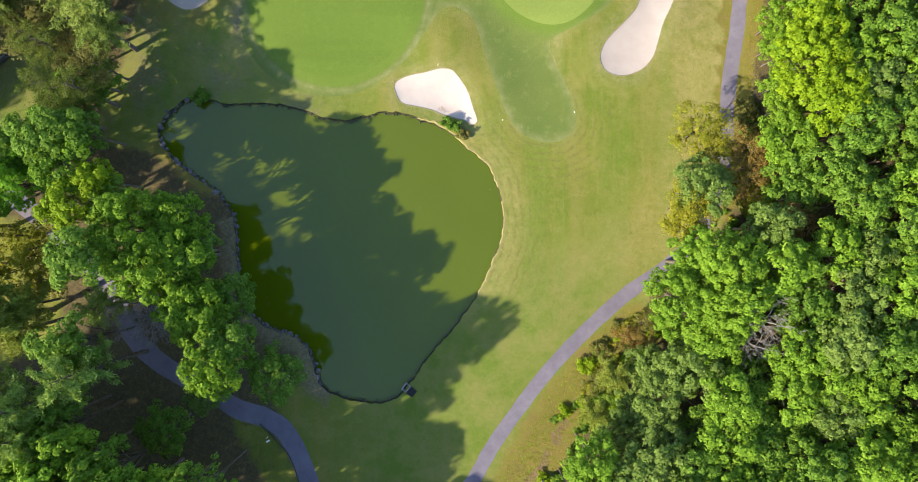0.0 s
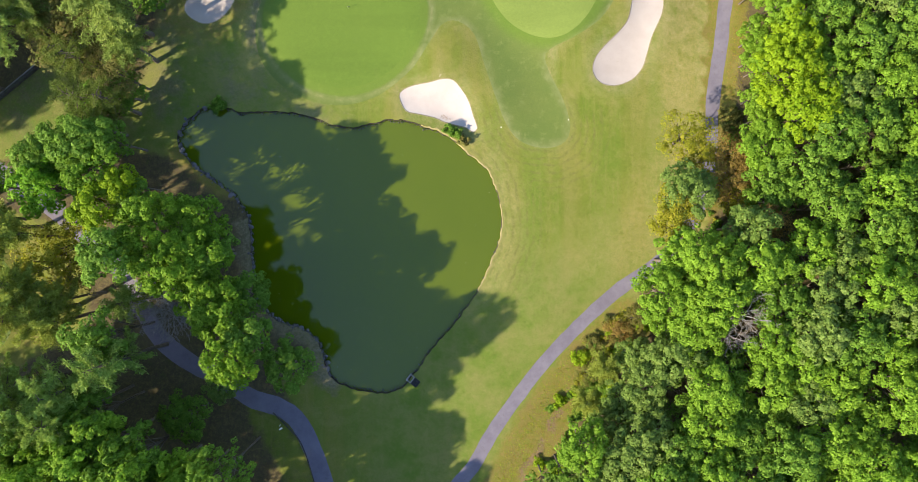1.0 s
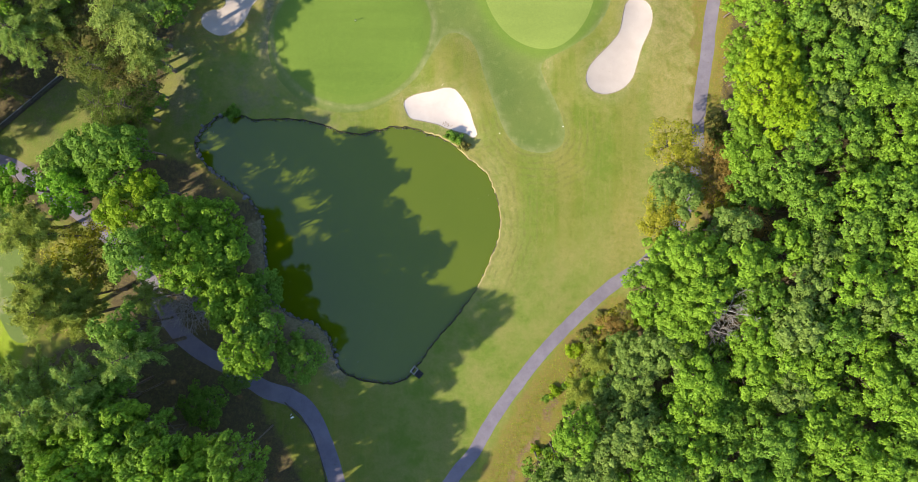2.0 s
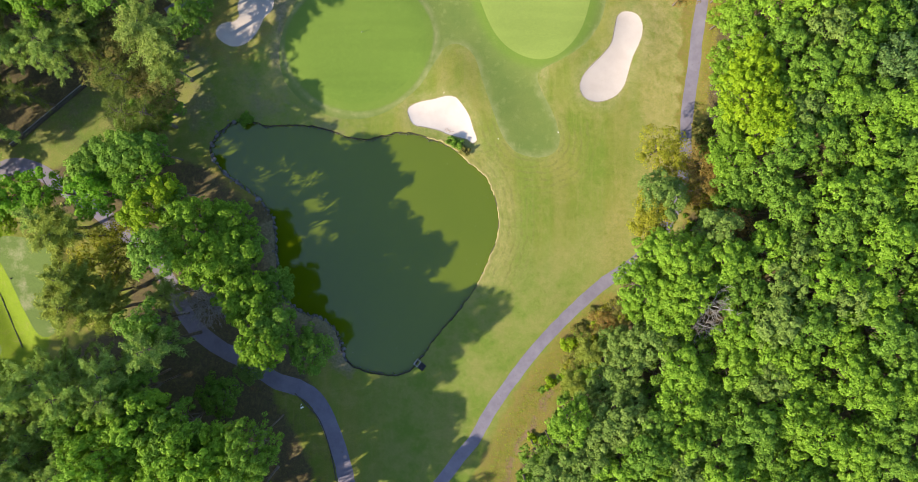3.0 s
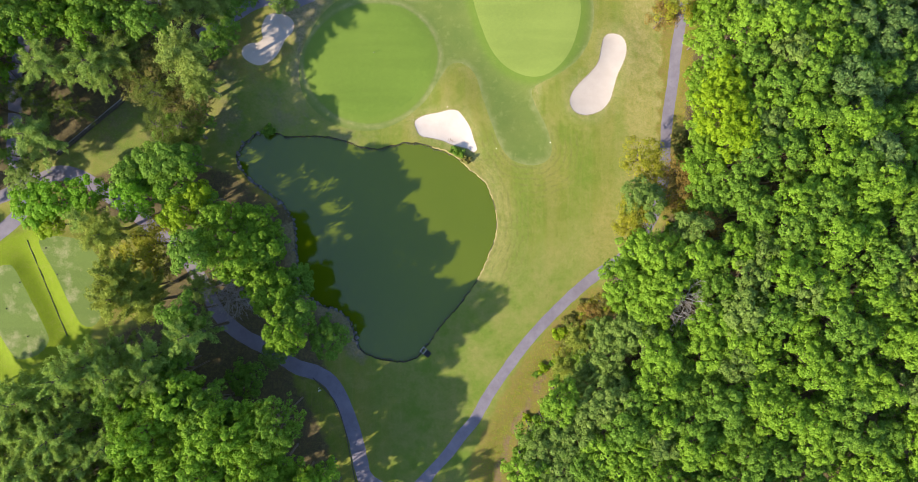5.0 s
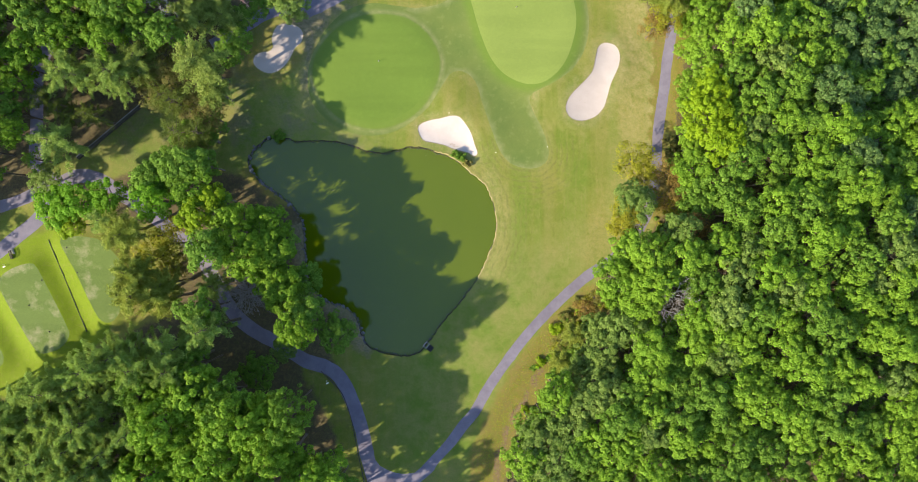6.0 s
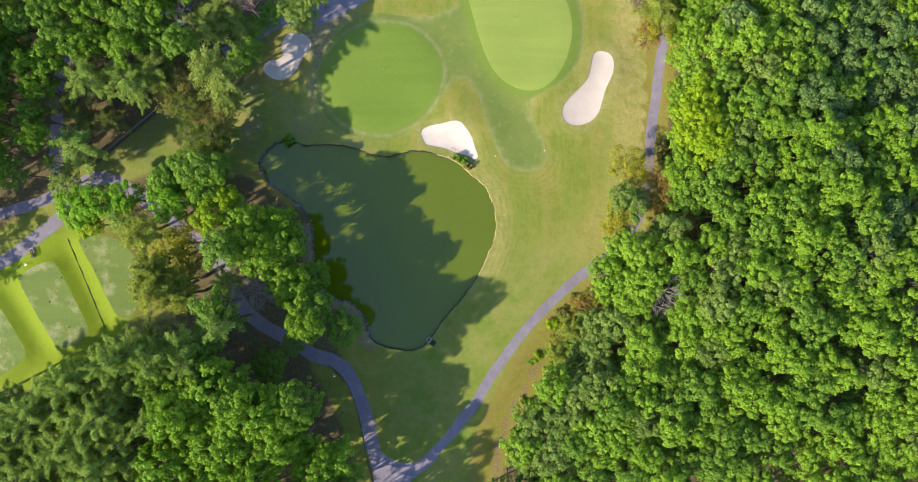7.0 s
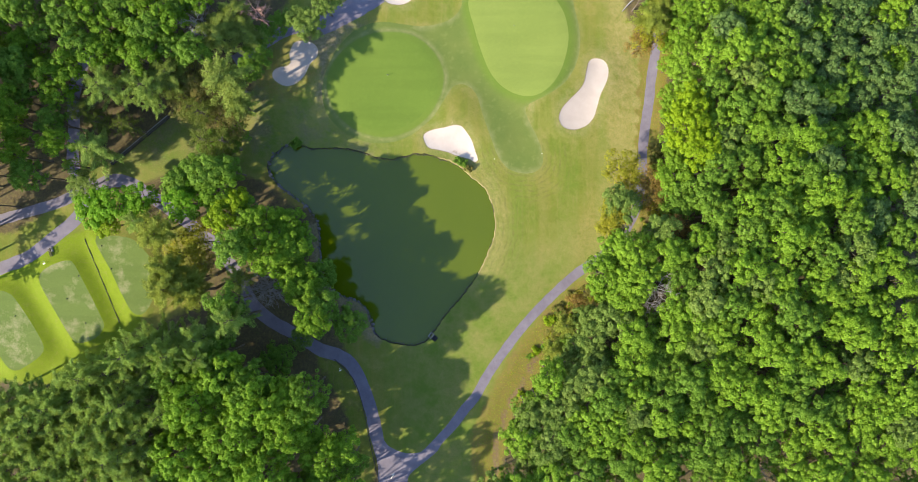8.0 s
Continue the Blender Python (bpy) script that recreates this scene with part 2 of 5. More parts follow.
# ---- plan: outlines in metres ----
POND = [(-42.7, 22.8), (-45, 21.4), (-47.1, 19.3), (-47.8, 17.1), (-47.2, 15.1), (-45, 12.5), (-42.2, 10.4), (-39.4, 8.4), 
    (-37.3, 6.2), (-35.9, 3.7), (-35.5, 0.2), (-35.3, -4.5), (-35.1, -8.2), (-33.9, -11), (-31.2, -13.5), (-28.3, -14.5), 
    (-25.5, -15.6), (-23.9, -17.5), (-23.1, -20.1), (-22.2, -22.6), (-19.9, -24.4), (-16.6, -25.5), (-13.4, -25.8), 
    (-10.4, -25.2), (-8.3, -23.3), (-6.4, -20.7), (-4.1, -17.7), (-0.8, -13.8), (2, -10), (4.3, -5.9), (5.7, -2.6), 
    (6.8, 0.7), (7.1, 4.4), (6.3, 8.1), (5, 11.3), (3.3, 13.4), (1, 15.1), (-1.3, 17.4), (-3.6, 18.6), (-7.8, 20), 
    (-10.1, 20.5), (-13.4, 20.3), (-17.1, 19.4), (-19.4, 19.2), (-22.2, 19.9), (-25.5, 21.1), (-29.2, 21.8), (-32.9, 21.9), 
    (-36.6, 21.8), (-39.9, 22.5)]
GREEN_WEST = [(-21.9, 48.1), (-15.1, 48.1), (-10.7, 45.9), (-7.6, 42.1), (-6.8, 38.4), (-7.7, 34.4), (-10.3, 30.2), (-13.7, 27.5), (-17.8, 26.0), (-21.9, 26.0), (-26.6, 27.8), (-30.0, 31.0), (-31.9, 35.1), (-31.9, 39.0), (-30.0, 42.7), (-26.6, 46.0)]
GREEN_EAST = [(0.6, 57.5), (2, 50.5), (3.7, 44.9), (5.9, 39.9), (9, 36.4), (13.3, 34.4), (17.2, 34.6), (20.6, 37.1), (23.1, 41.3), 
    (24.6, 47.7), (23.9, 53.3), (21.7, 57.5), (18.9, 61.1), (11.9, 63.2), (4.8, 61.8)]
APRON_EDGE = [(-0.8, 63.2), (-1.1, 56.1), (-4.3, 52.6), (-10, 51.2), (-14.9, 51.6), (-20.6, 52.2), (-26.2, 50.5), (-31.1, 45.6), 
    (-34.4, 37.8), (-33.8, 30.8), (-29, 25.4), (-22, 23), (-14.9, 24.1), (-8.6, 28.6), (-5.1, 33.6), (-2.9, 36.7), 
    (-0.4, 37.1), (2.3, 35), (4, 30), (5.9, 24.4), (7.9, 19.5), (10.5, 16.7), (14.7, 15.7), (17.8, 16.9), (18.6, 19.8), 
    (17.2, 24.4), (15, 28.6), (14.4, 31.5), (16.1, 32.9), (19.6, 34.6), (23.9, 37.8), (26.7, 42.7), (27.4, 49.1), (26, 56.1), 
    (23.9, 63.2), (11.9, 65.7)]
BUNKERS = [
    [(-10.3, 24.4), (-9.7, 25.5), (-7.8, 26.3), (-5, 26.8), (-3, 27.3), (-1.1, 27), (0.4, 25.3), (1.5, 23.4), (2.2, 21.1), 
    (2.9, 19), (2, 18.4), (1, 19.1), (-1.3, 19.7), (-3, 20.2), (-4.3, 20.8), (-6.9, 21.4), (-9.2, 22)],
    [(30.9, 43.4), (33.0, 42.9), (34.1, 41.1), (33.9, 38.3), (32.3, 34.6), (31.5, 31.7), (30.7, 29.2), (28.9, 27.2), (26.0, 26.2), (23.5, 26.8), (22.3, 28.6), (22.6, 30.6), (24.0, 32.6), (26.6, 35.2), (28.2, 37.4), (28.9, 40.6), (29.5, 42.6)],
    [(-41.9, 46.5), (-40.8, 47.5), (-38.6, 47.6), (-36.6, 46.9), (-35.6, 45.4), (-36.0, 43.6), (-37.5, 42.1), (-38.2, 40.6), (-39.3, 38.8), (-41.2, 37.2), (-43.4, 36.7), (-45.6, 37.7), (-46.7, 39.1), (-46.3, 40.6), (-44.8, 41.4), (-43.4, 41.5), (-42.3, 42.5), (-42.6, 44.3)],
    [(-19.9, 58.2), (-18.9, 56.8), (-16.3, 56.3), (-14.2, 56.8), (-12.8, 58.2), (-14.9, 59.7), (-18, 59.7)],
]
TEES = [
    [(-116.4, -13.7), (-112.2, -12.5), (-109.1, -13.4), (-106.6, -16.5), (-103.5, -21.4), (-101.2, -25.9), (-102.1, -28.2), 
    (-105.9, -30.9), (-108, -31.7), (-110.5, -30.2), (-114.3, -23.5), (-117.1, -17.2)],
    [(-102.3, -9.9), (-101.2, -7.6), (-98.1, -5.9), (-95.3, -5.3), (-93.9, -6.2), (-91.1, -11.5), (-87.5, -18.6), (-86.8, -21.4), 
    (-88.9, -24), (-92.5, -25.1), (-94.2, -24.2), (-97.4, -19.3), (-100.6, -13.7)],
    [(-88.9, -0.6), (-87.1, 0.7), (-80.5, 0), (-77.2, -2.8), (-75.3, -5.9), (-74.7, -13), (-77, -17.8), (-79.8, -17.8), 
    (-82.3, -13.7), (-85.4, -7.3)],
]
CART_PATHS = [  # width, centre line
    (2.25, [(46.3, 50.4), (45.2, 43), (44.5, 38.3), (44.1, 33.7), (43.4, 29), (42.8, 24.4), (42.5, 19.7), (42.4, 15.1), (41.1, 7.6), 
    (37.8, 1.1), (33.1, -4), (27.3, -7.9), (21.9, -12.6), (16.9, -17.6), (12.9, -22.2), (9.3, -27), (6.2, -31.4), (4.5, -34.2), 
    (2.2, -38.3), (-0.1, -40.9), (-2.9, -44.7), (-5.8, -47.9), (-9.6, -51.9), (-13.5, -54.8), (-16.9, -58.1), (-19.2, -63.7)]),
    (3.1, [(-14.9, -66.5), (-18, -60.2), (-19.7, -53.8), (-21.3, -48.2), (-22.8, -41.2), (-25.4, -34.1), (-27.8, -30), (-31.1, -27.9), 
    (-34.7, -26.9), (-38.2, -24.8), (-42.4, -22.3), (-46.6, -20), (-51.3, -15.8), (-55.1, -8.7), (-59.8, -1.8), (-62.9, 0.3), 
    (-66.4, 3.4), (-71.3, 7.1), (-77, 10.9), (-80.5, 13.1), (-84.7, 14), (-88.9, 12.4), (-91.8, 7.9), (-94.2, 4.4), 
    (-98.1, 1.1), (-105.2, -4.4), (-112.2, -7.3), (-117.9, -9.9)]),
    (2.6, [(-117.9, 2.6), (-112.2, 4.4), (-105.2, 6.4), (-98.1, 8.6), (-92.5, 11.3), (-87.5, 13.1)]),
    (3.0, [(-91.1, 44.9), (-93.2, 39.2), (-94.6, 33.6), (-94.4, 26.5), (-94.7, 19.5), (-93.9, 15.2), (-90.4, 12.7)]),
    (5.0, [(-13.5, 66), (-19.9, 60.1), (-25.9, 56.1), (-31.1, 53.3), (-35.4, 51.1)]),
    (3.0, [(-34.9, 51.9), (-38.9, 51.1), (-43.1, 50.2), (-47.1, 48.2), (-50.9, 45.7), (-55.8, 42.7)]),
]
JUNCTION = [(-21.7, -47.1), (-19.7, -48.5), (-18.6, -49.9), (-15.8, -51.3), (-12.9, -51.7), (-9.6, -51), (-6.2, -48.5), (-6.7, -51), 
    (-11.8, -55.3), (-13.8, -57.4), (-14.9, -61.6), (-20.6, -62.3), (-21.1, -53.8)]
WOODS = [
    [(43.1, 60.9), (43.4, 45.3), (43.7, 33.6), (44.4, 24.5), (47.3, 16.6), (46, 10.1), (40.8, 1), (34.3, -1.6), (30.4, -8.1), 
    (27.8, -14.6), (21.3, -23.7), (16, -30.3), (12.1, -36.8), (10.6, -38.1), (10.8, -45.9), (10.8, -64.1), (117.7, -64.1), 
    (117.7, 60.9)],
    [(-119.4, 60.9), (-47.8, 60.9), (-46.5, 53.1), (-49.1, 45.3), (-51.7, 38.8), (-53, 29.7), (-56.9, 21.9), (-56.3, 15.3), 
    (-48.4, 14), (-42.6, 8.2), (-36.1, 6.2), (-32.8, -1.6), (-32.8, -12), (-25.6, -17.2), (-24.3, -22.4), (-30.9, -23.7), 
    (-25.6, -31.6), (-23, -40.7), (-20.4, -51.1), (-19.8, -64.1), (-119.4, -64.1), (-119.4, -37), (-96, -34.7), (-80.4, -26.6), 
    (-71.2, -17.9), (-66.7, -9.4), (-67.3, -0.3), (-72.5, 3.6), (-80.4, 7.5), (-88.2, 14), (-90.8, 27.1), (-96, 10.1), 
    (-119.4, 3.6)],
]
VERGE = [(28.1, -10.8), (23.1, -14.4), (18.2, -19.3), (13.3, -25.6), (9.8, -31.3), (7.4, -35.8), (5.2, -41), (2.6, -46.5), (2.2, -56), (4.2, -66), 
    (8.4, -66), (9, -53), (11.2, -43), (15.1, -37.8), (18.6, -32.1), (26.7, -21.4), (33, -13)]
CLAY = [(20, -24.2), (17.1, -28.5), (14.4, -33.1), (12, -37.2), (10.5, -39.7), (8.6, -44.7), (7.2, -51), (6.6, -59.5), 
    (5.9, -66.5)]
TEE_BANK = [(-120.7, -8.7), (-109.4, -6.6), (-99.5, -1.4), (-91.1, 2.3), (-85.4, 1.4), (-83.3, -4.5), (-80.1, -13), (-77.7, -19.3), 
    (-84, -25.6), (-96.7, -34.4), (-106.6, -38.3), (-120.7, -42.6)]


def outline(points, gap=1.0, closed=True):
    """A smooth line through the points, in steps of about gap metres."""
    p = np.array(points, float)
    n, out = len(p), []
    for i in range(n if closed else n - 1):
        if closed:
            a, b, c, d = p[i - 1], p[i], p[(i + 1) % n], p[(i + 2) % n]
        else:
            a, b, c, d = p[max(i - 1, 0)], p[i], p[i + 1], p[min(i + 2, n - 1)]
        k = max(1, int(np.hypot(*(c - b)) / gap + 0.5))
        for t in np.arange(k) / k:
            out.append(0.5 * (2 * b + (c - a) * t + (2 * a - 5 * b + 4 * c - d) * t * t + (3 * b - a - 3 * c + d) * t ** 3))
    if not closed:
        out.append(p[-1])
    return np.array(out)


def ribbon(line, width, wobble=0.06):
    """The outline of a strip along a line."""
    t = np.gradient(line, axis=0)
    t /= np.linalg.norm(t, axis=1)[:, None]
    side = np.stack([-t[:, 1], t[:, 0]], 1) * width / 2
    rag = 1 + wobble * np.random.uniform(-1, 1, (len(line), 1))
    return np.concatenate([line + side * rag, (line - side * rag)[::-1]])


def inside(points, poly):
    x, y = points[:, 0], points[:, 1]
    hit = np.zeros(len(points), bool)
    for (ax, ay), (bx, by) in zip(poly, np.roll(poly, -1, 0)):
        cross = (ay > y) != (by > y)
        hit ^= cross & (x < (bx - ax) * (y - ay) / (by - ay if by != ay else 1e-9) + ax)
    return hit


def away_from(points, poly, closed=True):
    """Distance of each point from a line."""
    best = np.full(len(points), 1e9)
    ends = np.roll(poly, -1, 0) if closed else poly[1:]
    for a, b in zip(poly, ends):
        ab = b - a
        t = np.clip(((points - a) @ ab) / max(ab @ ab, 1e-9), 0, 1)
        best = np.minimum(best, np.hypot(*(points - a - t[:, None] * ab).T))
    return best


def depth_in(points, poly):
    """Distance from the outline, positive inside."""
    return np.where(inside(points, poly), 1, -1) * away_from(points, poly)


def ease(v, lo, hi):
    t = np.clip((v - lo) / (hi - lo), 0, 1)
    return t * t * (3 - 2 * t)


pond_line = outline(POND, 0.6)
pond_line += 0.16 * np.random.uniform(-1, 1, pond_line.shape)
green_lines = [outline(GREEN_WEST), outline(GREEN_EAST)]
apron_line = outline(APRON_EDGE)
bunker_lines = [outline(b, 0.7) for b in BUNKERS]
tee_lines = [outline(b) for b in TEES]
path_lines = [outline(line, 1.5, False) for w, line in CART_PATHS]
path_strips = [ribbon(line, w) for (w, _), line in zip(CART_PATHS, path_lines)] + [outline(JUNCTION)]
wood_lines = [outline(w, 4) for w in WOODS]
verge_line, bank_line = outline(VERGE), outline(TEE_BANK)
WATER_Z = -0.6


def heights(p):
    """The lie of the land."""
    x, y = p[:, 0], p[:, 1]
    z = 0.12 * np.sin(x * 0.11 + 1) * np.cos(y * 0.09) + 0.05 * np.sin(x * 0.31) * np.sin(y * 0.27 + 2)
    for cx, cy, r, h in ((-2, 31, 6, 0.9), (6, 24, 5, 0.6), (22, 33, 7, 0.7), (33, 38, 6, 0.6), (-18, 22, 8, -0.2)):
        z += h * np.exp(-((x - cx) ** 2 + (y - cy) ** 2) / (r * r))
    near = away_from(p, pond_line)
    z *= ease(near, 0, 5)
    for line in green_lines:
        z += 0.35 * ease(depth_in(p, line), -4, 2)
    for line in bunker_lines:
        z -= 0.28 * ease(depth_in(p, line), -0.15, 1.6) - 0.2 * np.exp(-(depth_in(p, line) + 1.2) ** 2)
    for line in tee_lines:
        z += 0.8 * ease(depth_in(p, line), -3.0, 0)
    hill = depth_in(p, wood_lines[0])
    z += 1.8 * ease(hill, -3, 14) + 3.5 * ease(hill, 6, 30) * np.exp(-((x - 58) / 30) ** 2 - ((y - 5) / 32) ** 2)
    z -= 8.5 * np.exp(-((x - 98) / 26) ** 2 - ((y - 42) / 30) ** 2) + 2.5 * np.exp(-((x - 75) / 40) ** 2 - ((y + 45) / 18) ** 2)
    return z


# ---- the ground: one sheet, cut along the outlines into its surfaces ----
def land():
    from mathutils.geometry import delaunay_2d_cdt
    rings = [pond_line, apron_line, *green_lines, *bunker_lines, *tee_lines, *path_strips]
    verts, edges = [], []
    for ring in rings:
        k = len(verts)
        verts += [tuple(v) for v in ring]
        edges += [(k + i, k + (i + 1) % len(ring)) for i in range(len(ring))]
    gx, gy = np.meshgrid(np.arange(-135, 136, 1.6), np.arange(-80, 81, 1.6))
    grid = np.stack([gx.ravel(), gy.ravel()], 1) + np.random.uniform(-0.3, 0.3, (gx.size, 2))
    near = np.full(len(grid), 1e9)
    for ring in rings:
        near = np.minimum(near, away_from(grid, ring))
    verts += [tuple(v) for v in grid[near > 0.45]]
    for line in green_lines:
        t = np.roll(line, -1, 0) - np.roll(line, 1, 0)
        t /= np.linalg.norm(t, axis=1)[:, None]
        turn = 1 if inside((line + np.stack([-t[:, 1], t[:, 0]], 1))[:1], line)[0] else -1
        for off in (0.6, 1.2, 1.5, 1.9, 2.3, 2.8):
            verts += [tuple(v) for v in line - turn * off * np.stack([-t[:, 1], t[:, 0]], 1)]
    for r in (170, 230, 330, 500, 900, 1700, 3000):
        for a in np.arange(0, 2 * np.pi, 2 * np.pi / 48):
            verts.append((r * math.cos(a), r * math.sin(a)))
    co, _, faces, *_ = delaunay_2d_cdt([Vector(v) for v in verts], edges, [], 0, 1e-5)
    co = np.array([tuple(v) for v in co])
    faces = np.array([list(f) for f in faces])
    mid = co[faces].mean(1)
    kind = np.zeros(len(mid), int)  # 0 ground
    marks = [(1, [apron_line]), (2, [green_lines[0]]), (3, [green_lines[1]])] + [(10 + i, [l]) for i, l in enumerate(tee_lines)]
    marks += [(30, path_strips)] + [(20 + i, [l]) for i, l in enumerate(bunker_lines)] + [(99, [pond_line])]
    for code, lines in marks:
        for line in lines:
            kind[inside(mid, line)] = code
    z = heights(co)
    return np.column_stack([co, z]), faces, kind


def raw_mesh(name, verts, faces):
    """A mesh from arrays of vertices and equal-sided faces."""
    verts, faces = np.asarray(verts, np.float32), np.asarray(faces, np.int32)
    me = bpy.data.meshes.new(name)
    me.vertices.add(len(verts))
    me.vertices.foreach_set("co", verts.ravel())
    k = faces.shape[1]
    me.loops.add(faces.size)
    me.loops.foreach_set("vertex_index", faces.ravel())
    me.polygons.add(len(faces))
    me.polygons.foreach_set("loop_start", np.arange(0, faces.size, k, dtype=np.int32))
    me.update(calc_edges=True)
    me.validate()
    return me


def smooth(me):
    me.polygons.foreach_set("use_smooth", np.ones(len(me.polygons), bool))
    return me


def part(name, me, material, parent, label=""):
    ob = new(name, me)
    if material and not me.materials:
        me.materials.append(material)
    ob.parent = parent
    return tagged(ob, label)


LAND_V, LAND_F, LAND_K = land()


def surface(name, codes, material, label, category):
    f = LAND_F[np.isin(LAND_K, codes)]
    used, f = np.unique(f, return_inverse=True)
    me = smooth(raw_mesh(name, LAND_V[used], f.reshape(-1, 3)))
    me.materials.append(material)
    ob = new(name, me)
    tagged(ob, label, category, kind="structure")
    return ob, LAND_V[used]


ground, gv = surface("ground", [0], GROUND, "mown rough grass with dry patches and leaf litter under the trees", "grass")
p = gv[:, :2]
litter = np.maximum(ease(depth_in(p, wood_lines[0]), -2, 2), ease(depth_in(p, wood_lines[1]), -2, 2))
bare = ease(away_from(p, pond_line), 4.5, 1.0) * ease(-p[:, 0], 17, 22) * ease(p[:, 1], 19, 15)
side = ease(away_from(p, path_lines[0], False), 2.6, 1.2)
bank_3 = outline([(-36.8, -27.1), (-29, -30.6), (-25.9, -35.5), (-23.1, -42.6), (-21.3, -52.4), (-22, -62.3), (-25.9, -59.5), (-27.6, -49.6), 
    (-30.4, -39.7), (-34.7, -32.7)], 2)
glade_2 = outline([(-77, 0.4), (-65, 2.3), (-62.6, -4.5), (-64.3, -15.1), (-74.8, -19.3), (-78.4, -10.1)], 2)
GLADE = glade = outline([(-92.5, 15.2), (-84, 19.5), (-69.9, 30), (-63.6, 31.5), (-62.5, 23), (-64.5, 17.5), (-77, 13.8), (-85.4, 12.4)], 2)
halo = 0.25 * np.exp(-(away_from(p, apron_line) / 0.55) ** 2) * (p[:, 0] > -14)
for line in bunker_lines:
    halo = np.maximum(halo, 0.65 * ease(away_from(p, line), 2.6, 0.3))
sere = 0.9 * ease(p[:, 0], 30, 39) * ease(p[:, 1], 20, 40) * (p[:, 0] < 48) + ease(away_from(p, path_lines[0], False), 15, 2.5) * ease(p[:, 1], -14, 8) * (p[:, 0] < path_lines[0][:, 0].max()) + 0.8 * ease(p[:, 0], -40, -34) * ease(p[:, 0], -25, -31) * ease(p[:, 1], 26, 32)
mow = np.minimum(away_from(p, pond_line), away_from(p, apron_line))
sere = sere + 0.75 * ease(away_from(p, pond_line), 5.5, 0.6) * ease(p[:, 0], -4, 1) * ease(p[:, 1], -14, -7)
halo = np.maximum(halo, 1.1 * np.exp(-(away_from(p, outline([(17.5, 34.5), (15.6, 32), (14.9, 29), (15.3, 26), (16.6, 22.5)], 1, False), False) / 0.7) ** 2))
masks = {
    "mow": np.minimum(mow, 20),
    "mow_here": ease(mow, 9, 5) * ease(p[:, 0], -4, 1) * ease(p[:, 1], -13, -5) * ease(p[:, 1], 26, 20) * ease(p[:, 0], 32, 24),
    "scruff": ease(-p[:, 0], 12, 24) * ease(p[:, 1], 14, 22) * (p[:, 1] < 54),
    "litter": litter * np.where(p[:, 1] > 6, ease(away_from(p, path_lines[0], False), 2.8, 4.6), 1) * ease(depth_in(p, verge_line), 1.5, -1.5) * ease(depth_in(p, glade), 2, -2) * ease(depth_in(p, glade_2), 2, -2) * (1 - 0.75 * ease(depth_in(p, bank_3), -1, 1.5)),
    "dry": np.maximum(ease(depth_in(p, verge_line), -2.4, 0.4), 0.9 * ease(away_from(p, path_lines[0], False), 4.6, 3.2) * (p[:, 0] > 41)) + 0.3 * ease(away_from(p, bunker_lines[0]), 4, 0.5) + 0.8 * bare + 0.55 * ease(depth_in(p, glade_2), -1, 2) + 0.6 * ease(away_from(p, bunker_lines[2]), 9, 1),
    "clay": ease(away_from(p, outline(CLAY, 2, False), False), 1.0, 0.3),
    # where tree shade falls on the lawn; its look goes into the grass colour
    "shade_green": np.maximum(ease(-p[:, 1], -6, 10) * ease(p[:, 0], -25, -8), ease(-p[:, 0], 14, 26) * ease(p[:, 1], 8, 16) * ease(p[:, 1], 42, 36)),
    "lush": ease(depth_in(p, bank_line), -2, 2),
    "halo": halo,
    "dirt": 0.75 * bare * (p[:, 1] < 4) + 0.85 * ease(depth_in(p, outline([(-38.9, 48.8), (-35.4, 50.8), (-29.7, 53), (-25.9, 52.2), (-29, 48.8), (-31.8, 45.1), (-33.8, 40.6), (-34.4, 35), 
    (-33.8, 30.8), (-36.4, 33.6), (-35.4, 39.2), (-36.4, 43.4), (-38.9, 46.3)], 2)), -2.6, 2.4),
    "sere": np.minimum(sere, 1.0),
}
for key, values in masks.items():
    ground.data.attributes.new(key, "FLOAT", "POINT").data.foreach_set("value", values.astype(np.float32))

apron, av = surface("apron", [1], APRON, "closely mown darker green apron around the putting greens", "grass")
q = av[:, :2]
west, east = (away_from(q, line) for line in green_lines)
track = np.maximum(np.exp(-((west - 1.9) / 0.45) ** 2), np.exp(-(away_from(q, apron_line) / 0.5) ** 2) * (q[:, 0] > -12))
apron.data.attributes.new("track", "FLOAT", "POINT").data.foreach_set("value", track.astype(np.float32))
apron.data.attributes.new("collar", "FLOAT", "POINT").data.foreach_set("value", np.maximum(ease(west, 1.6, 1.2), ease(east, 2.6, 0.5)).astype(np.float32))
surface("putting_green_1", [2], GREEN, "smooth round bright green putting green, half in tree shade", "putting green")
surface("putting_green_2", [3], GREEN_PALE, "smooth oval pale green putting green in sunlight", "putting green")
for i in range(3):
    surface("tee_box_%d" % (i + 1), [10 + i], TEE, "flat rounded tee box of worn pale green turf", "tee box")
SAND_LABELS = ["kidney-shaped bunker of white sand beside the pond", "long bean-shaped bunker of pale pink sand",
               "sand bunker in dappled shade beside the trees", "small white sand bunker beyond the green"]
for i in range(4):
    surface("bunker_%d" % (i + 1), [20 + i], PINK_SAND if i in (1, 2) else SAND, SAND_LABELS[i], "bunker")
surface("cart_path", [30], ASPHALT, "narrow worn grey asphalt cart path winding through the course", "path")



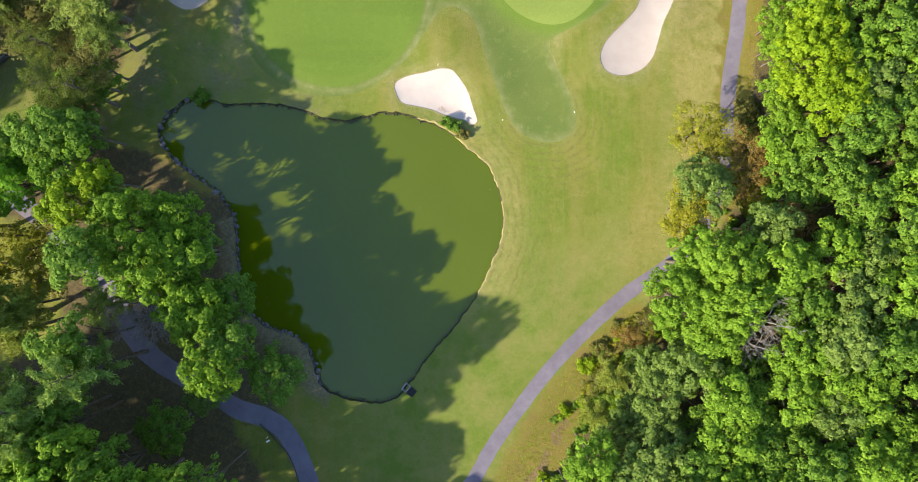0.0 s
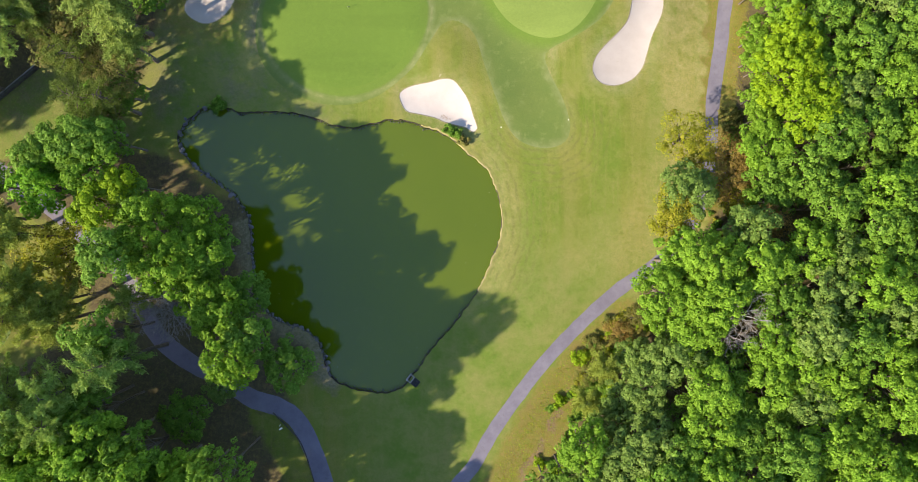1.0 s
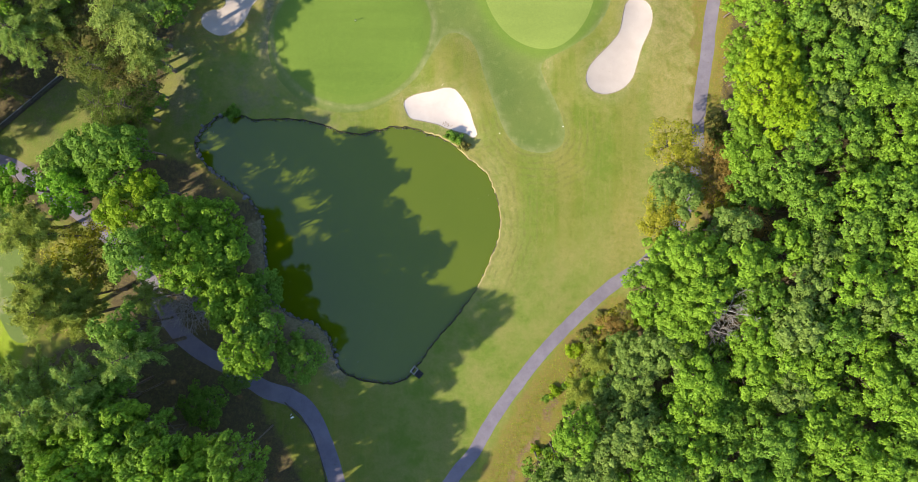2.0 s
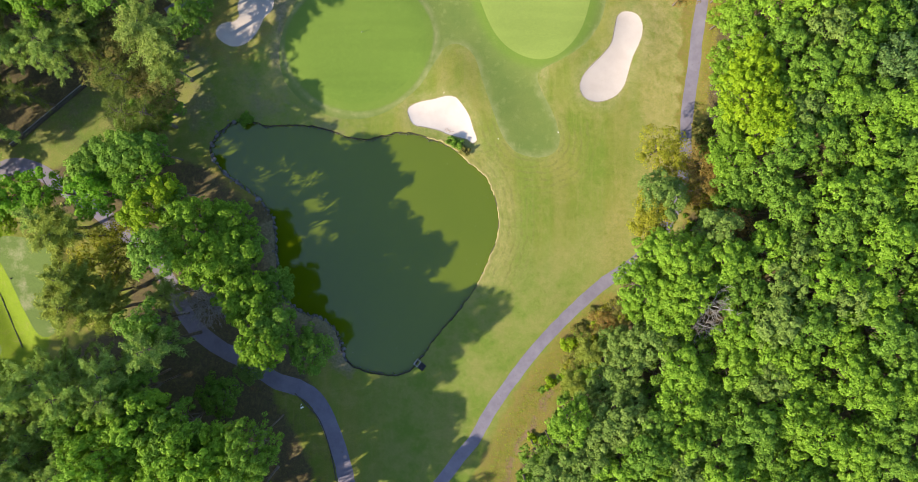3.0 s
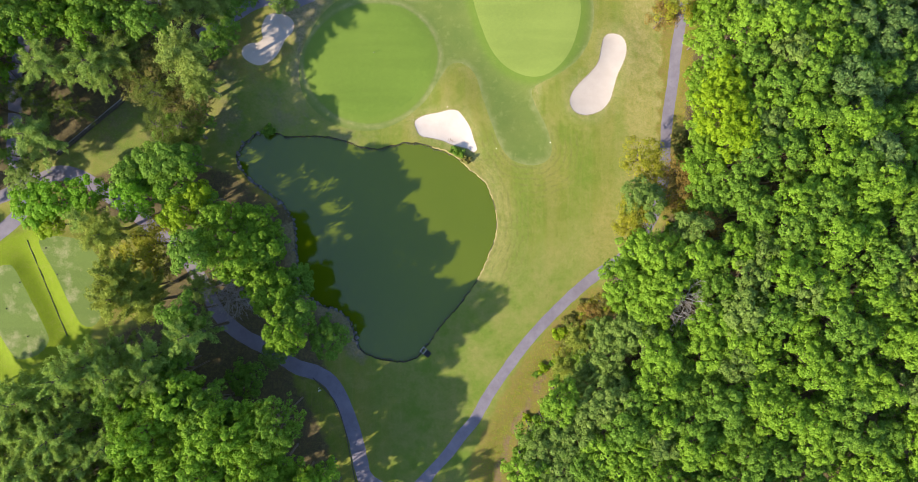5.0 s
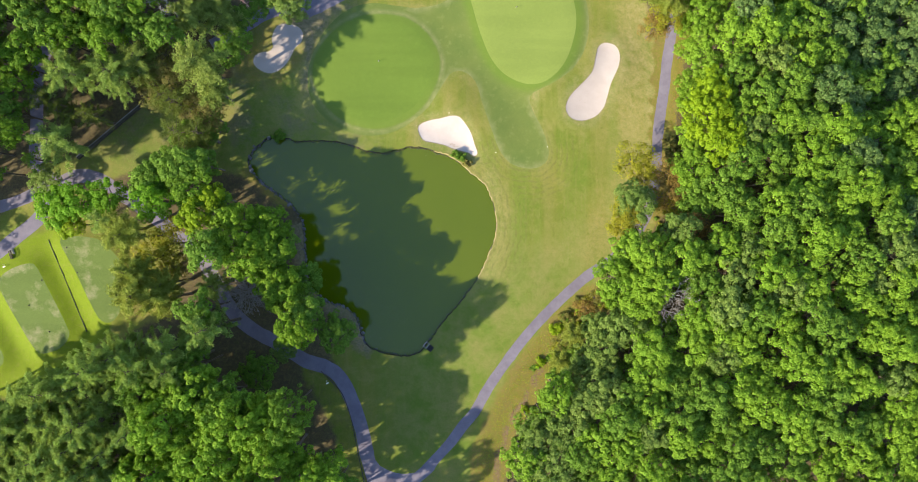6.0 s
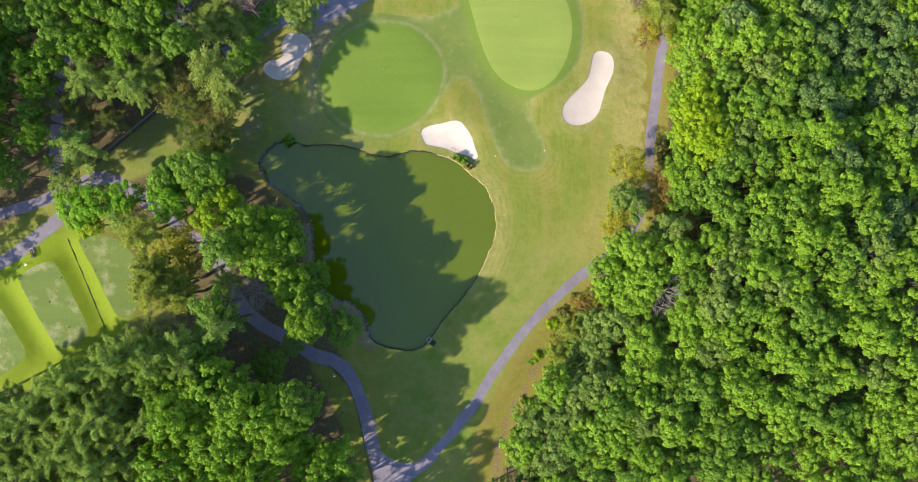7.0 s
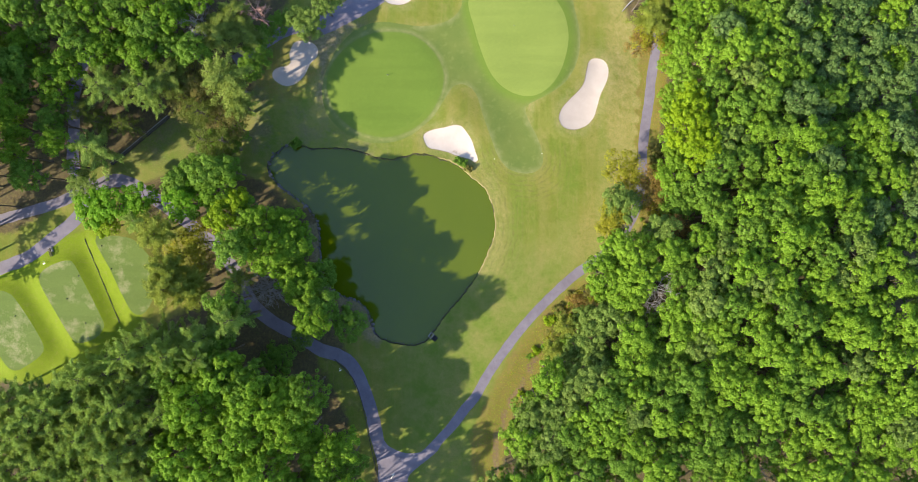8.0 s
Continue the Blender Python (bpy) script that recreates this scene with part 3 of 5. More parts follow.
def bunker_lip(line, name):
    """The cut turf edge of a bunker: a narrow face of dark soil above the sand."""
    t = np.roll(line, -1, 0) - np.roll(line, 1, 0)
    t /= np.linalg.norm(t, axis=1)[:, None]
    inn = np.stack([-t[:, 1], t[:, 0]], 1)
    inn *= 1 if inside((line + 0.3 * inn)[:1], line)[0] else -1
    n = len(line)
    i = np.arange(n)
    rows = []
    for off, dz in ((-0.10, 0.02), (-0.02, 0.05), (0.06, 0.03), (0.09, -0.1)):
        e = line + inn * off * np.random.uniform(0.7, 1.3, (n, 1))
        rows.append(np.column_stack([e, heights(e) + dz]))
    f = np.concatenate([np.stack([k * n + i, k * n + (i + 1) % n, (k + 1) * n + (i + 1) % n, (k + 1) * n + i], 1) for k in range(3)])
    me = smooth(raw_mesh(name, np.concatenate(rows), f))
    me.materials.append(LIP)
    tagged(new(name, me), "ragged cut turf lip round a sand bunker", "bunker edge", kind="structure")


for i, line in enumerate(bunker_lines):
    bunker_lip(line, "bunker_lip_%d" % (i + 1))

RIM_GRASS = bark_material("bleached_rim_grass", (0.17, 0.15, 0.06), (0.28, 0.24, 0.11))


def pond_rim():
    """The bleached turf that hangs over the sunny shore."""
    n = len(pond_line)
    t = np.roll(pond_line, -1, 0) - np.roll(pond_line, 1, 0)
    t /= np.linalg.norm(t, axis=1)[:, None]
    inward = np.stack([-t[:, 1], t[:, 0]], 1)
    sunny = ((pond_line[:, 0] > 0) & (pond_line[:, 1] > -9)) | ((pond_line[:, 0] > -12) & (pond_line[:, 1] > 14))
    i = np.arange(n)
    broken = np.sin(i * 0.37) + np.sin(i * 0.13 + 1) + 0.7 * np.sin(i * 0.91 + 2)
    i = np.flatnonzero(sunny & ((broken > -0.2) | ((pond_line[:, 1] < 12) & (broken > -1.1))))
    rows = []
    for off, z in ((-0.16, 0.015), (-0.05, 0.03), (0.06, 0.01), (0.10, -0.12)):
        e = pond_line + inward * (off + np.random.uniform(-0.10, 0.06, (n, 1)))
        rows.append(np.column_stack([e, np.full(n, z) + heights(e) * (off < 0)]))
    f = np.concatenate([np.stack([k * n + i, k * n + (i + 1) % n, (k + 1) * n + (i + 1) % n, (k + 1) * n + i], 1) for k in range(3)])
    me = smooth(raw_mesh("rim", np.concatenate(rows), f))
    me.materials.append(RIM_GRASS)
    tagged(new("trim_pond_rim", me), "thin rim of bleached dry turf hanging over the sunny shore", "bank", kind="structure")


pond_rim()

# ---- the pond ----
def pond():
    from mathutils.geometry import delaunay_2d_cdt
    n = len(pond_line)
    co, _, faces, *_ = delaunay_2d_cdt([Vector(v) for v in pond_line], [(i, (i + 1) % n) for i in range(n)], [], 1, 1e-5)
    me = raw_mesh("water", [(v.x, v.y, WATER_Z) for v in co], [list(f) for f in faces])
    me.materials.append(WATER)
    tagged(new("pond_water", me), "still murky olive-green pond water mirroring trees and sky", "water", kind="structure")
    t = np.roll(pond_line, -1, 0) - np.roll(pond_line, 1, 0)
    t /= np.linalg.norm(t, axis=1)[:, None]
    inward = np.stack([-t[:, 1], t[:, 0]], 1)
    rows = []
    for off, z in ((0, 0.0), (0.03, -0.12), (0.06, -0.4), (0.1, -0.9)):
        rag = np.random.uniform(0.0, 2.4, (n, 1))
        rows.append(np.column_stack([pond_line + inward * off * rag, np.full(n, z)]))
    v = np.concatenate(rows)
    i = np.arange(n)
    f = np.concatenate([np.stack([k * n + i, k * n + (i + 1) % n, (k + 1) * n + (i + 1) % n, (k + 1) * n + i], 1) for k in range(3)])
    me = raw_mesh("bank", v, f)
    me.materials.append(SOIL)
    tagged(new("pond_bank", me), "low eroded bank of damp soil around the pond, coloured dark for its shade", "bank", kind="structure")
    return inward


POND_IN = pond()


def tube(points, radii, sides=7):
    """A tapered tube along a line: vertices and quads."""
    pts = np.asarray(points, float)
    t = np.gradient(pts, axis=0)
    t /= np.linalg.norm(t, axis=1)[:, None] + 1e-9
    ref = np.where(np.abs(t[:, 2:3]) > 0.8, [[1.0, 0, 0]], [[0, 0, 1.0]])
    u = np.cross(t, ref)
    u /= np.linalg.norm(u, axis=1)[:, None] + 1e-9
    w = np.cross(t, u)
    a = np.arange(sides) * 2 * np.pi / sides
    v = pts[:, None] + (u[:, None] * np.cos(a)[None, :, None] + w[:, None] * np.sin(a)[None, :, None]) * np.asarray(radii)[:, None, None]
    f = [(k * sides + i, k * sides + (i + 1) % sides, (k + 1) * sides + (i + 1) % sides, (k + 1) * sides + i) for k in range(len(pts) - 1) for i in range(sides)]
    return v.reshape(-1, 3), np.array(f)


def joined(pieces):
    vs, fs, k = [], [], 0
    for v, f in pieces:
        vs.append(v)
        fs.append(f + k)
        k += len(v)
    return np.concatenate(vs), np.concatenate(fs)


def leaves(rng, centre, out, size, aspect, loose=0.36):
    """Pointed leaf sprays at the centres, facing about the directions out."""
    n = len(centre)
    nor = out * 0.75 + rng.normal(0, loose, (n, 3)) + [0, 0, 0.35]
    nor /= np.linalg.norm(nor, axis=1)[:, None]
    t = np.cross(nor, rng.normal(0, 1, (n, 3)))
    t /= np.linalg.norm(t, axis=1)[:, None]
    b = np.cross(nor, t) * aspect / 2
    s = size * rng.uniform(0.65, 1.3, (n, 1))
    v = np.stack([centre + (b - 0.4 * t) * s, centre + 0.6 * t * s, centre - (b + 0.4 * t) * s], 1)
    return v.reshape(-1, 3), np.arange(3 * n).reshape(n, 3)


def on_sphere(rng, n, low=-1.0):
    z = rng.uniform(low, 1, n)
    a = rng.uniform(0, 2 * np.pi, n)
    r = np.sqrt(1 - z * z)
    return np.stack([r * np.cos(a), r * np.sin(a), z], 1)


def broadleaf(seed, lobes=9, clumps=9, per=47, size=0.325, R=3.3, low=-0.05, open_up=0.0):
    """Trunk and crown meshes of a broad-leaved tree, 16 m high, crown radius about 1.18 R: lobes, clumps on the lobes, leaf sprays on the clumps."""
    rng = np.random.default_rng(seed)
    mid = np.array([0, 0, 10.4])
    k = np.arange(lobes) + 0.5
    up = low + (1 - low) * k / lobes + rng.uniform(-0.06, 0.06, lobes)
    up = np.clip(up, low, 0.98)
    az = k * 2.39996 + rng.uniform(-0.35, 0.35, lobes) + rng.uniform(0, 6)
    flat = np.sqrt(1 - up * up)
    d = np.stack([flat * np.cos(az), flat * np.sin(az), up], 1)
    big = R * rng.uniform(0.36, 0.52, lobes) * (1.0 if R < 4 else 0.72)
    spread = R * 1.16 - big
    c = mid + d * np.stack([spread, spread, 5.0 - big], 1) * rng.uniform(0.84, 1.12, (lobes, 1))
    c[:, 2] += rng.normal(0, 0.35, lobes)
    vs = []
    for q, r, o in zip(c, big, d):
        n = max(5, int(clumps * (r / (0.44 * R)) ** 2)) if R < 4 else clumps
        way = on_sphere(rng, n, -0.25) + 0.35 * o
        way /= np.linalg.norm(way, axis=1)[:, None]
        for w in way:
            m = q + w * r * rng.uniform(0.84, 1.12) * [1, 1, 0.9]
            e = on_sphere(rng, per, -0.2)
            rc = rng.uniform(0.46, 0.74) * (1 + open_up)
            vs.append(leaves(rng, m + e * rc * rng.uniform(0.70, 1.06, (per, 1)) * [1, 1, 0.85], 0.85 * e + 0.25 * w, size, 0.8, 0.26))
        w = on_sphere(rng, 16, -0.9) * [1, 1, 0.6] - [0, 0, 0.35]
        vs.append(leaves(rng, q + w * r * rng.uniform(0.35, 0.65, (16, 1)), w, 0.6, 0.9))
    crown = raw_mesh("crown", *joined(vs))
    bits = [tube([(0, 0, -0.4), (0.05, 0, 2), (0.1, 0.1, 6), (0, 0.1, 10), (0.1, 0, 13)], [0.26, 0.19, 0.15, 0.10, 0.04])]
    for q in c:
        z0 = min(rng.uniform(3.5, 8.5), q[2] - 0.8)
        bits.append(tube([(0.08, 0.08, z0), q * [0.5, 0.5, 0] + [0, 0, 0.45 * z0 + 0.55 * q[2]], q], [0.10, 0.07, 0.03], 4))
    return smooth(raw_mesh("trunk", *joined(bits))), crown


def pine(seed, layers=26, needles=30, reach=3.9, pads=9, size=0.46, low=7.5):
    """An open red pine: needle pads on spreading boughs, 16 m high."""
    rng = np.random.default_rng(seed)
    bits, vs = [tube([(0, 0, -0.4), (0.2, 0.1, 4), (0.1, -0.2, 9), (0.3, 0, 13), (0.2, 0, 15.5)], [0.32, 0.24, 0.18, 0.11, 0.04])], []
    for k in range(layers):
        z0 = low + (15.5 - low) * (k / layers)
        a = k * 2.4 + rng.uniform(-0.5, 0.5)
        ln = reach * (1 - 0.55 * max(0, (z0 - 9) / 7)) * rng.uniform(0.6, 1.12)
        way = np.array([math.cos(a), math.sin(a), 0])
        foot = np.array([0.15, 0, z0])
        end = foot + way * ln + [0, 0, rng.uniform(0.1, 0.9)]
        bits.append(tube([foot, (foot + end) / 2 - [0, 0, 0.15], end], [0.08, 0.055, 0.02], 4))
        side = np.array([-way[1], way[0], 0])
        for s in np.linspace(0.3, 1.05, pads):
            q = foot * (1 - s) + end * s + side * rng.normal(0, 0.16 * ln * (1.2 - s)) + rng.normal(0, 0.12, 3)
            o = on_sphere(rng, needles, -0.2)
            spot = o * rng.uniform(0.15, 0.62, (needles, 1))
            spot = np.outer(spot[:, 0] * 1.25, way) + np.outer(spot[:, 1] * 0.8, side) + np.outer(spot[:, 2] * 0.38, [0, 0, 1])
            vs.append(leaves(rng, q + spot, o + 0.5 * way, size, 0.26, 0.5))
    return smooth(raw_mesh("trunk", *joined(bits))), raw_mesh("crown", *joined(vs))


def bare_tree(seed):
    """A leafless tree, all fine twigs, 12 m high."""
    rng = np.random.default_rng(seed)
    bits = [tube([(0, 0, -0.3), (0, 0.1, 4), (0.2, 0, 8), (0.2, 0.1, 11)], [0.24, 0.17, 0.1, 0.04])]

    def bough(start, way, length, r, level):
        end = start + way * length
        m = (start + end) / 2 + rng.normal(0, 0.06 * length, 3)
        bits.append(tube([start, m, end], [r, 0.75 * r, 0.45 * r], 4 if level < 2 else 3))
        if level < 4:
            for s in (0.3, 0.55, 0.8, 1.0):
                w = way + rng.normal(0, 0.55, 3)
                bough(start * (1 - s) + end * s, w / np.linalg.norm(w), length * rng.uniform(0.45, 0.68), max(r * 0.6, 0.016), level + 1)
    for k in range(12):
        a = k * 2.4
        w = np.array([math.cos(a), math.sin(a), rng.uniform(0.1, 0.8)])
        bough(np.array([0.1, 0.05, 4.5 + 0.5 * k]), w / np.linalg.norm(w), rng.uniform(1.5, 2.5), 0.05, 1)
    return smooth(raw_mesh("trunk", *joined(bits)))


def shrub(seed):
    """A low rounded shrub, radius 1 m and 1.2 m high."""
    rng = np.random.default_rng(seed)
    vs = []
    for k in range(13):
        q = np.append(rng.normal(0, 0.42, 2), rng.uniform(0.25, 0.75))
        o = on_sphere(rng, 62, -0.2)
        vs.append(leaves(rng, q + o * rng.uniform(0.2, 0.45, (62, 1)), o, 0.24, 0.7))
    stem = [tube([(0, 0, -0.1), (0.1 * math.cos(a), 0.1 * math.sin(a), 0.3), (0.4 * math.cos(a), 0.4 * math.sin(a), 0.7)], [0.04, 0.03, 0.015], 5) for a in (0, 1.6, 3, 4.5)]
    return smooth(raw_mesh("stem", *joined(stem))), raw_mesh("foliage", *joined(vs))


KINDS = {}


def stock(kind, builds, leaf, bark, label, name="tree", wide=()):
    made, broad = [], []
    for heap, source in ((made, builds), (broad, wide)):
        for tr, cr in source:
            tr, cr = tr.copy(), cr.copy()
            tr.materials.append(bark)
            cr.materials.append(leaf)
            heap.append((tr, cr))
    KINDS[kind] = (made, label, name, broad)


BROAD = [broadleaf(s) for s in range(5)]
SPARSE = [broadleaf(20 + s, 9, 8, 36, 0.25, low=-0.2, open_up=0.2) for s in range(3)]
YOUNG = [broadleaf(60 + s, 6, 8, 26, 0.36) for s in range(3)]
PINES = [pine(40 + s) for s in range(3)]
WIDE = [broadleaf(30 + s, 21, 11, 44, 0.335, 5.6) for s in range(3)]
WIDE_PINES = [pine(45 + s, 40, 30, 6.6, 13) for s in range(3)]
stock("fresh", BROAD, FRESH, BARK, "tall broad-leaved tree with a dense fresh green crown", "broadleaf_tree", WIDE)
stock("deep", BROAD, DEEP, BARK, "tall broad-leaved tree with a dense deep green crown", "broadleaf_tree", WIDE)
stock("lime", BROAD, LIME, BARK, "broad-leaved tree with a bright yellow-green crown at the wood's edge", "broadleaf_tree", WIDE)
stock("pale", BROAD, PALE, BARK, "broad-leaved tree with a loose pale olive crown", "broadleaf_tree", WIDE)
stock("pine", PINES, OLIVE, BARK, "tall open pine with feathery olive-green needles", "pine_tree", WIDE_PINES)
THIN_PINES = [pine(50, 30, 32, 3.9, 9, 0.42, 10.5), pine(51, 30, 32, 3.9, 9, 0.42, 10.5)]
stock("feathery", THIN_PINES, SOFT_OLIVE, BARK, "thin open pine with soft grey-green needles", "pine_tree")
stock("thin", THIN_PINES, DULL_OLIVE, BARK, "thin open pine with sparse pale olive needles", "pine_tree")
stock("rich", BROAD, RICH, BARK, "tall broad-leaved tree with a dense rich green crown", "broadleaf_tree", WIDE)
stock("vivid", BROAD, VIVID, BARK, "broad-leaved tree with a vivid green crown beside the path", "broadleaf_tree", WIDE)
stock("sunny", BROAD, SUNNY, BARK, "tall broad-leaved tree with a bright sunlit green crown", "broadleaf_tree", WIDE)
stock("dim", [pine(52, 26, 24, 3.9, 9, 0.32), pine(53, 26, 24, 3.9, 9, 0.32)], DIM_OLIVE, BARK, "thin dark olive pine among the understorey", "pine_tree")
stock("hazy", BROAD, HAZE_GREEN, BARK, "tall broad-leaved tree, its crown tinted dull blue-green for haze", "broadleaf_tree", WIDE)
stock("young", YOUNG, DEEP, BARK, "young broad-leaved tree under the taller crowns", "young_tree")
stock("rust", SPARSE, RUST, BARK, "thin tree with browning rust-coloured leaves", "autumn_tree")
stock("copper", SPARSE, COPPER, BARK, "thin tree with copper-brown leaves beside the cart path", "autumn_tree")
stock("yellow", SPARSE, YELLOW, BARK, "small tree with yellowing olive leaves beside the path", "autumn_tree")


def land_z(x, y):
    return float(LAND_V[np.argmin((LAND_V[:, 0] - x) ** 2 + (LAND_V[:, 1] - y) ** 2), 2])


PLANTED = []
CLEARING = (-26.5, -38.8, 5.5)  # open ground inside the bend of the path: x, y, radius


def plant(kind, x, y, r, h, rng, group):
    if kind == "fresh" and x < 0:
        kind = "rich" if y > -20 else "sunny"
    if kind == "thin" and x < 0 and y > 25:
        kind = "feathery"
    made, label, name, broad = KINDS[kind]
    ref = 3.9
    if broad and r > 5.2:
        made, ref = broad, 6.6
    if name == "broadleaf_tree" and (x < -113 or y < -60):
        made, ref = KINDS["young"][0], 3.9
    (tr, cr), turn = made[rng.integers(len(made))], rng.uniform(0, 360)
    if group == "trees of the western wood" and (x - CLEARING[0]) ** 2 + (y - CLEARING[1]) ** 2 < CLEARING[2] ** 2:
        PLANTED.append((x, y, r))
        return None
    tree = new(name)
    tree.matrix_world = pose(x, y, land_z(x, y) - 0.05, 0, 0, turn) @ Matrix.Diagonal((r / ref, r / ref, h / 16.0, 1))
    part("trunk", tr, None, tree)
    part("crown", cr, None, tree)
    PLANTED.append((x, y, r))
    return tagged(tree, label, "tree", group)


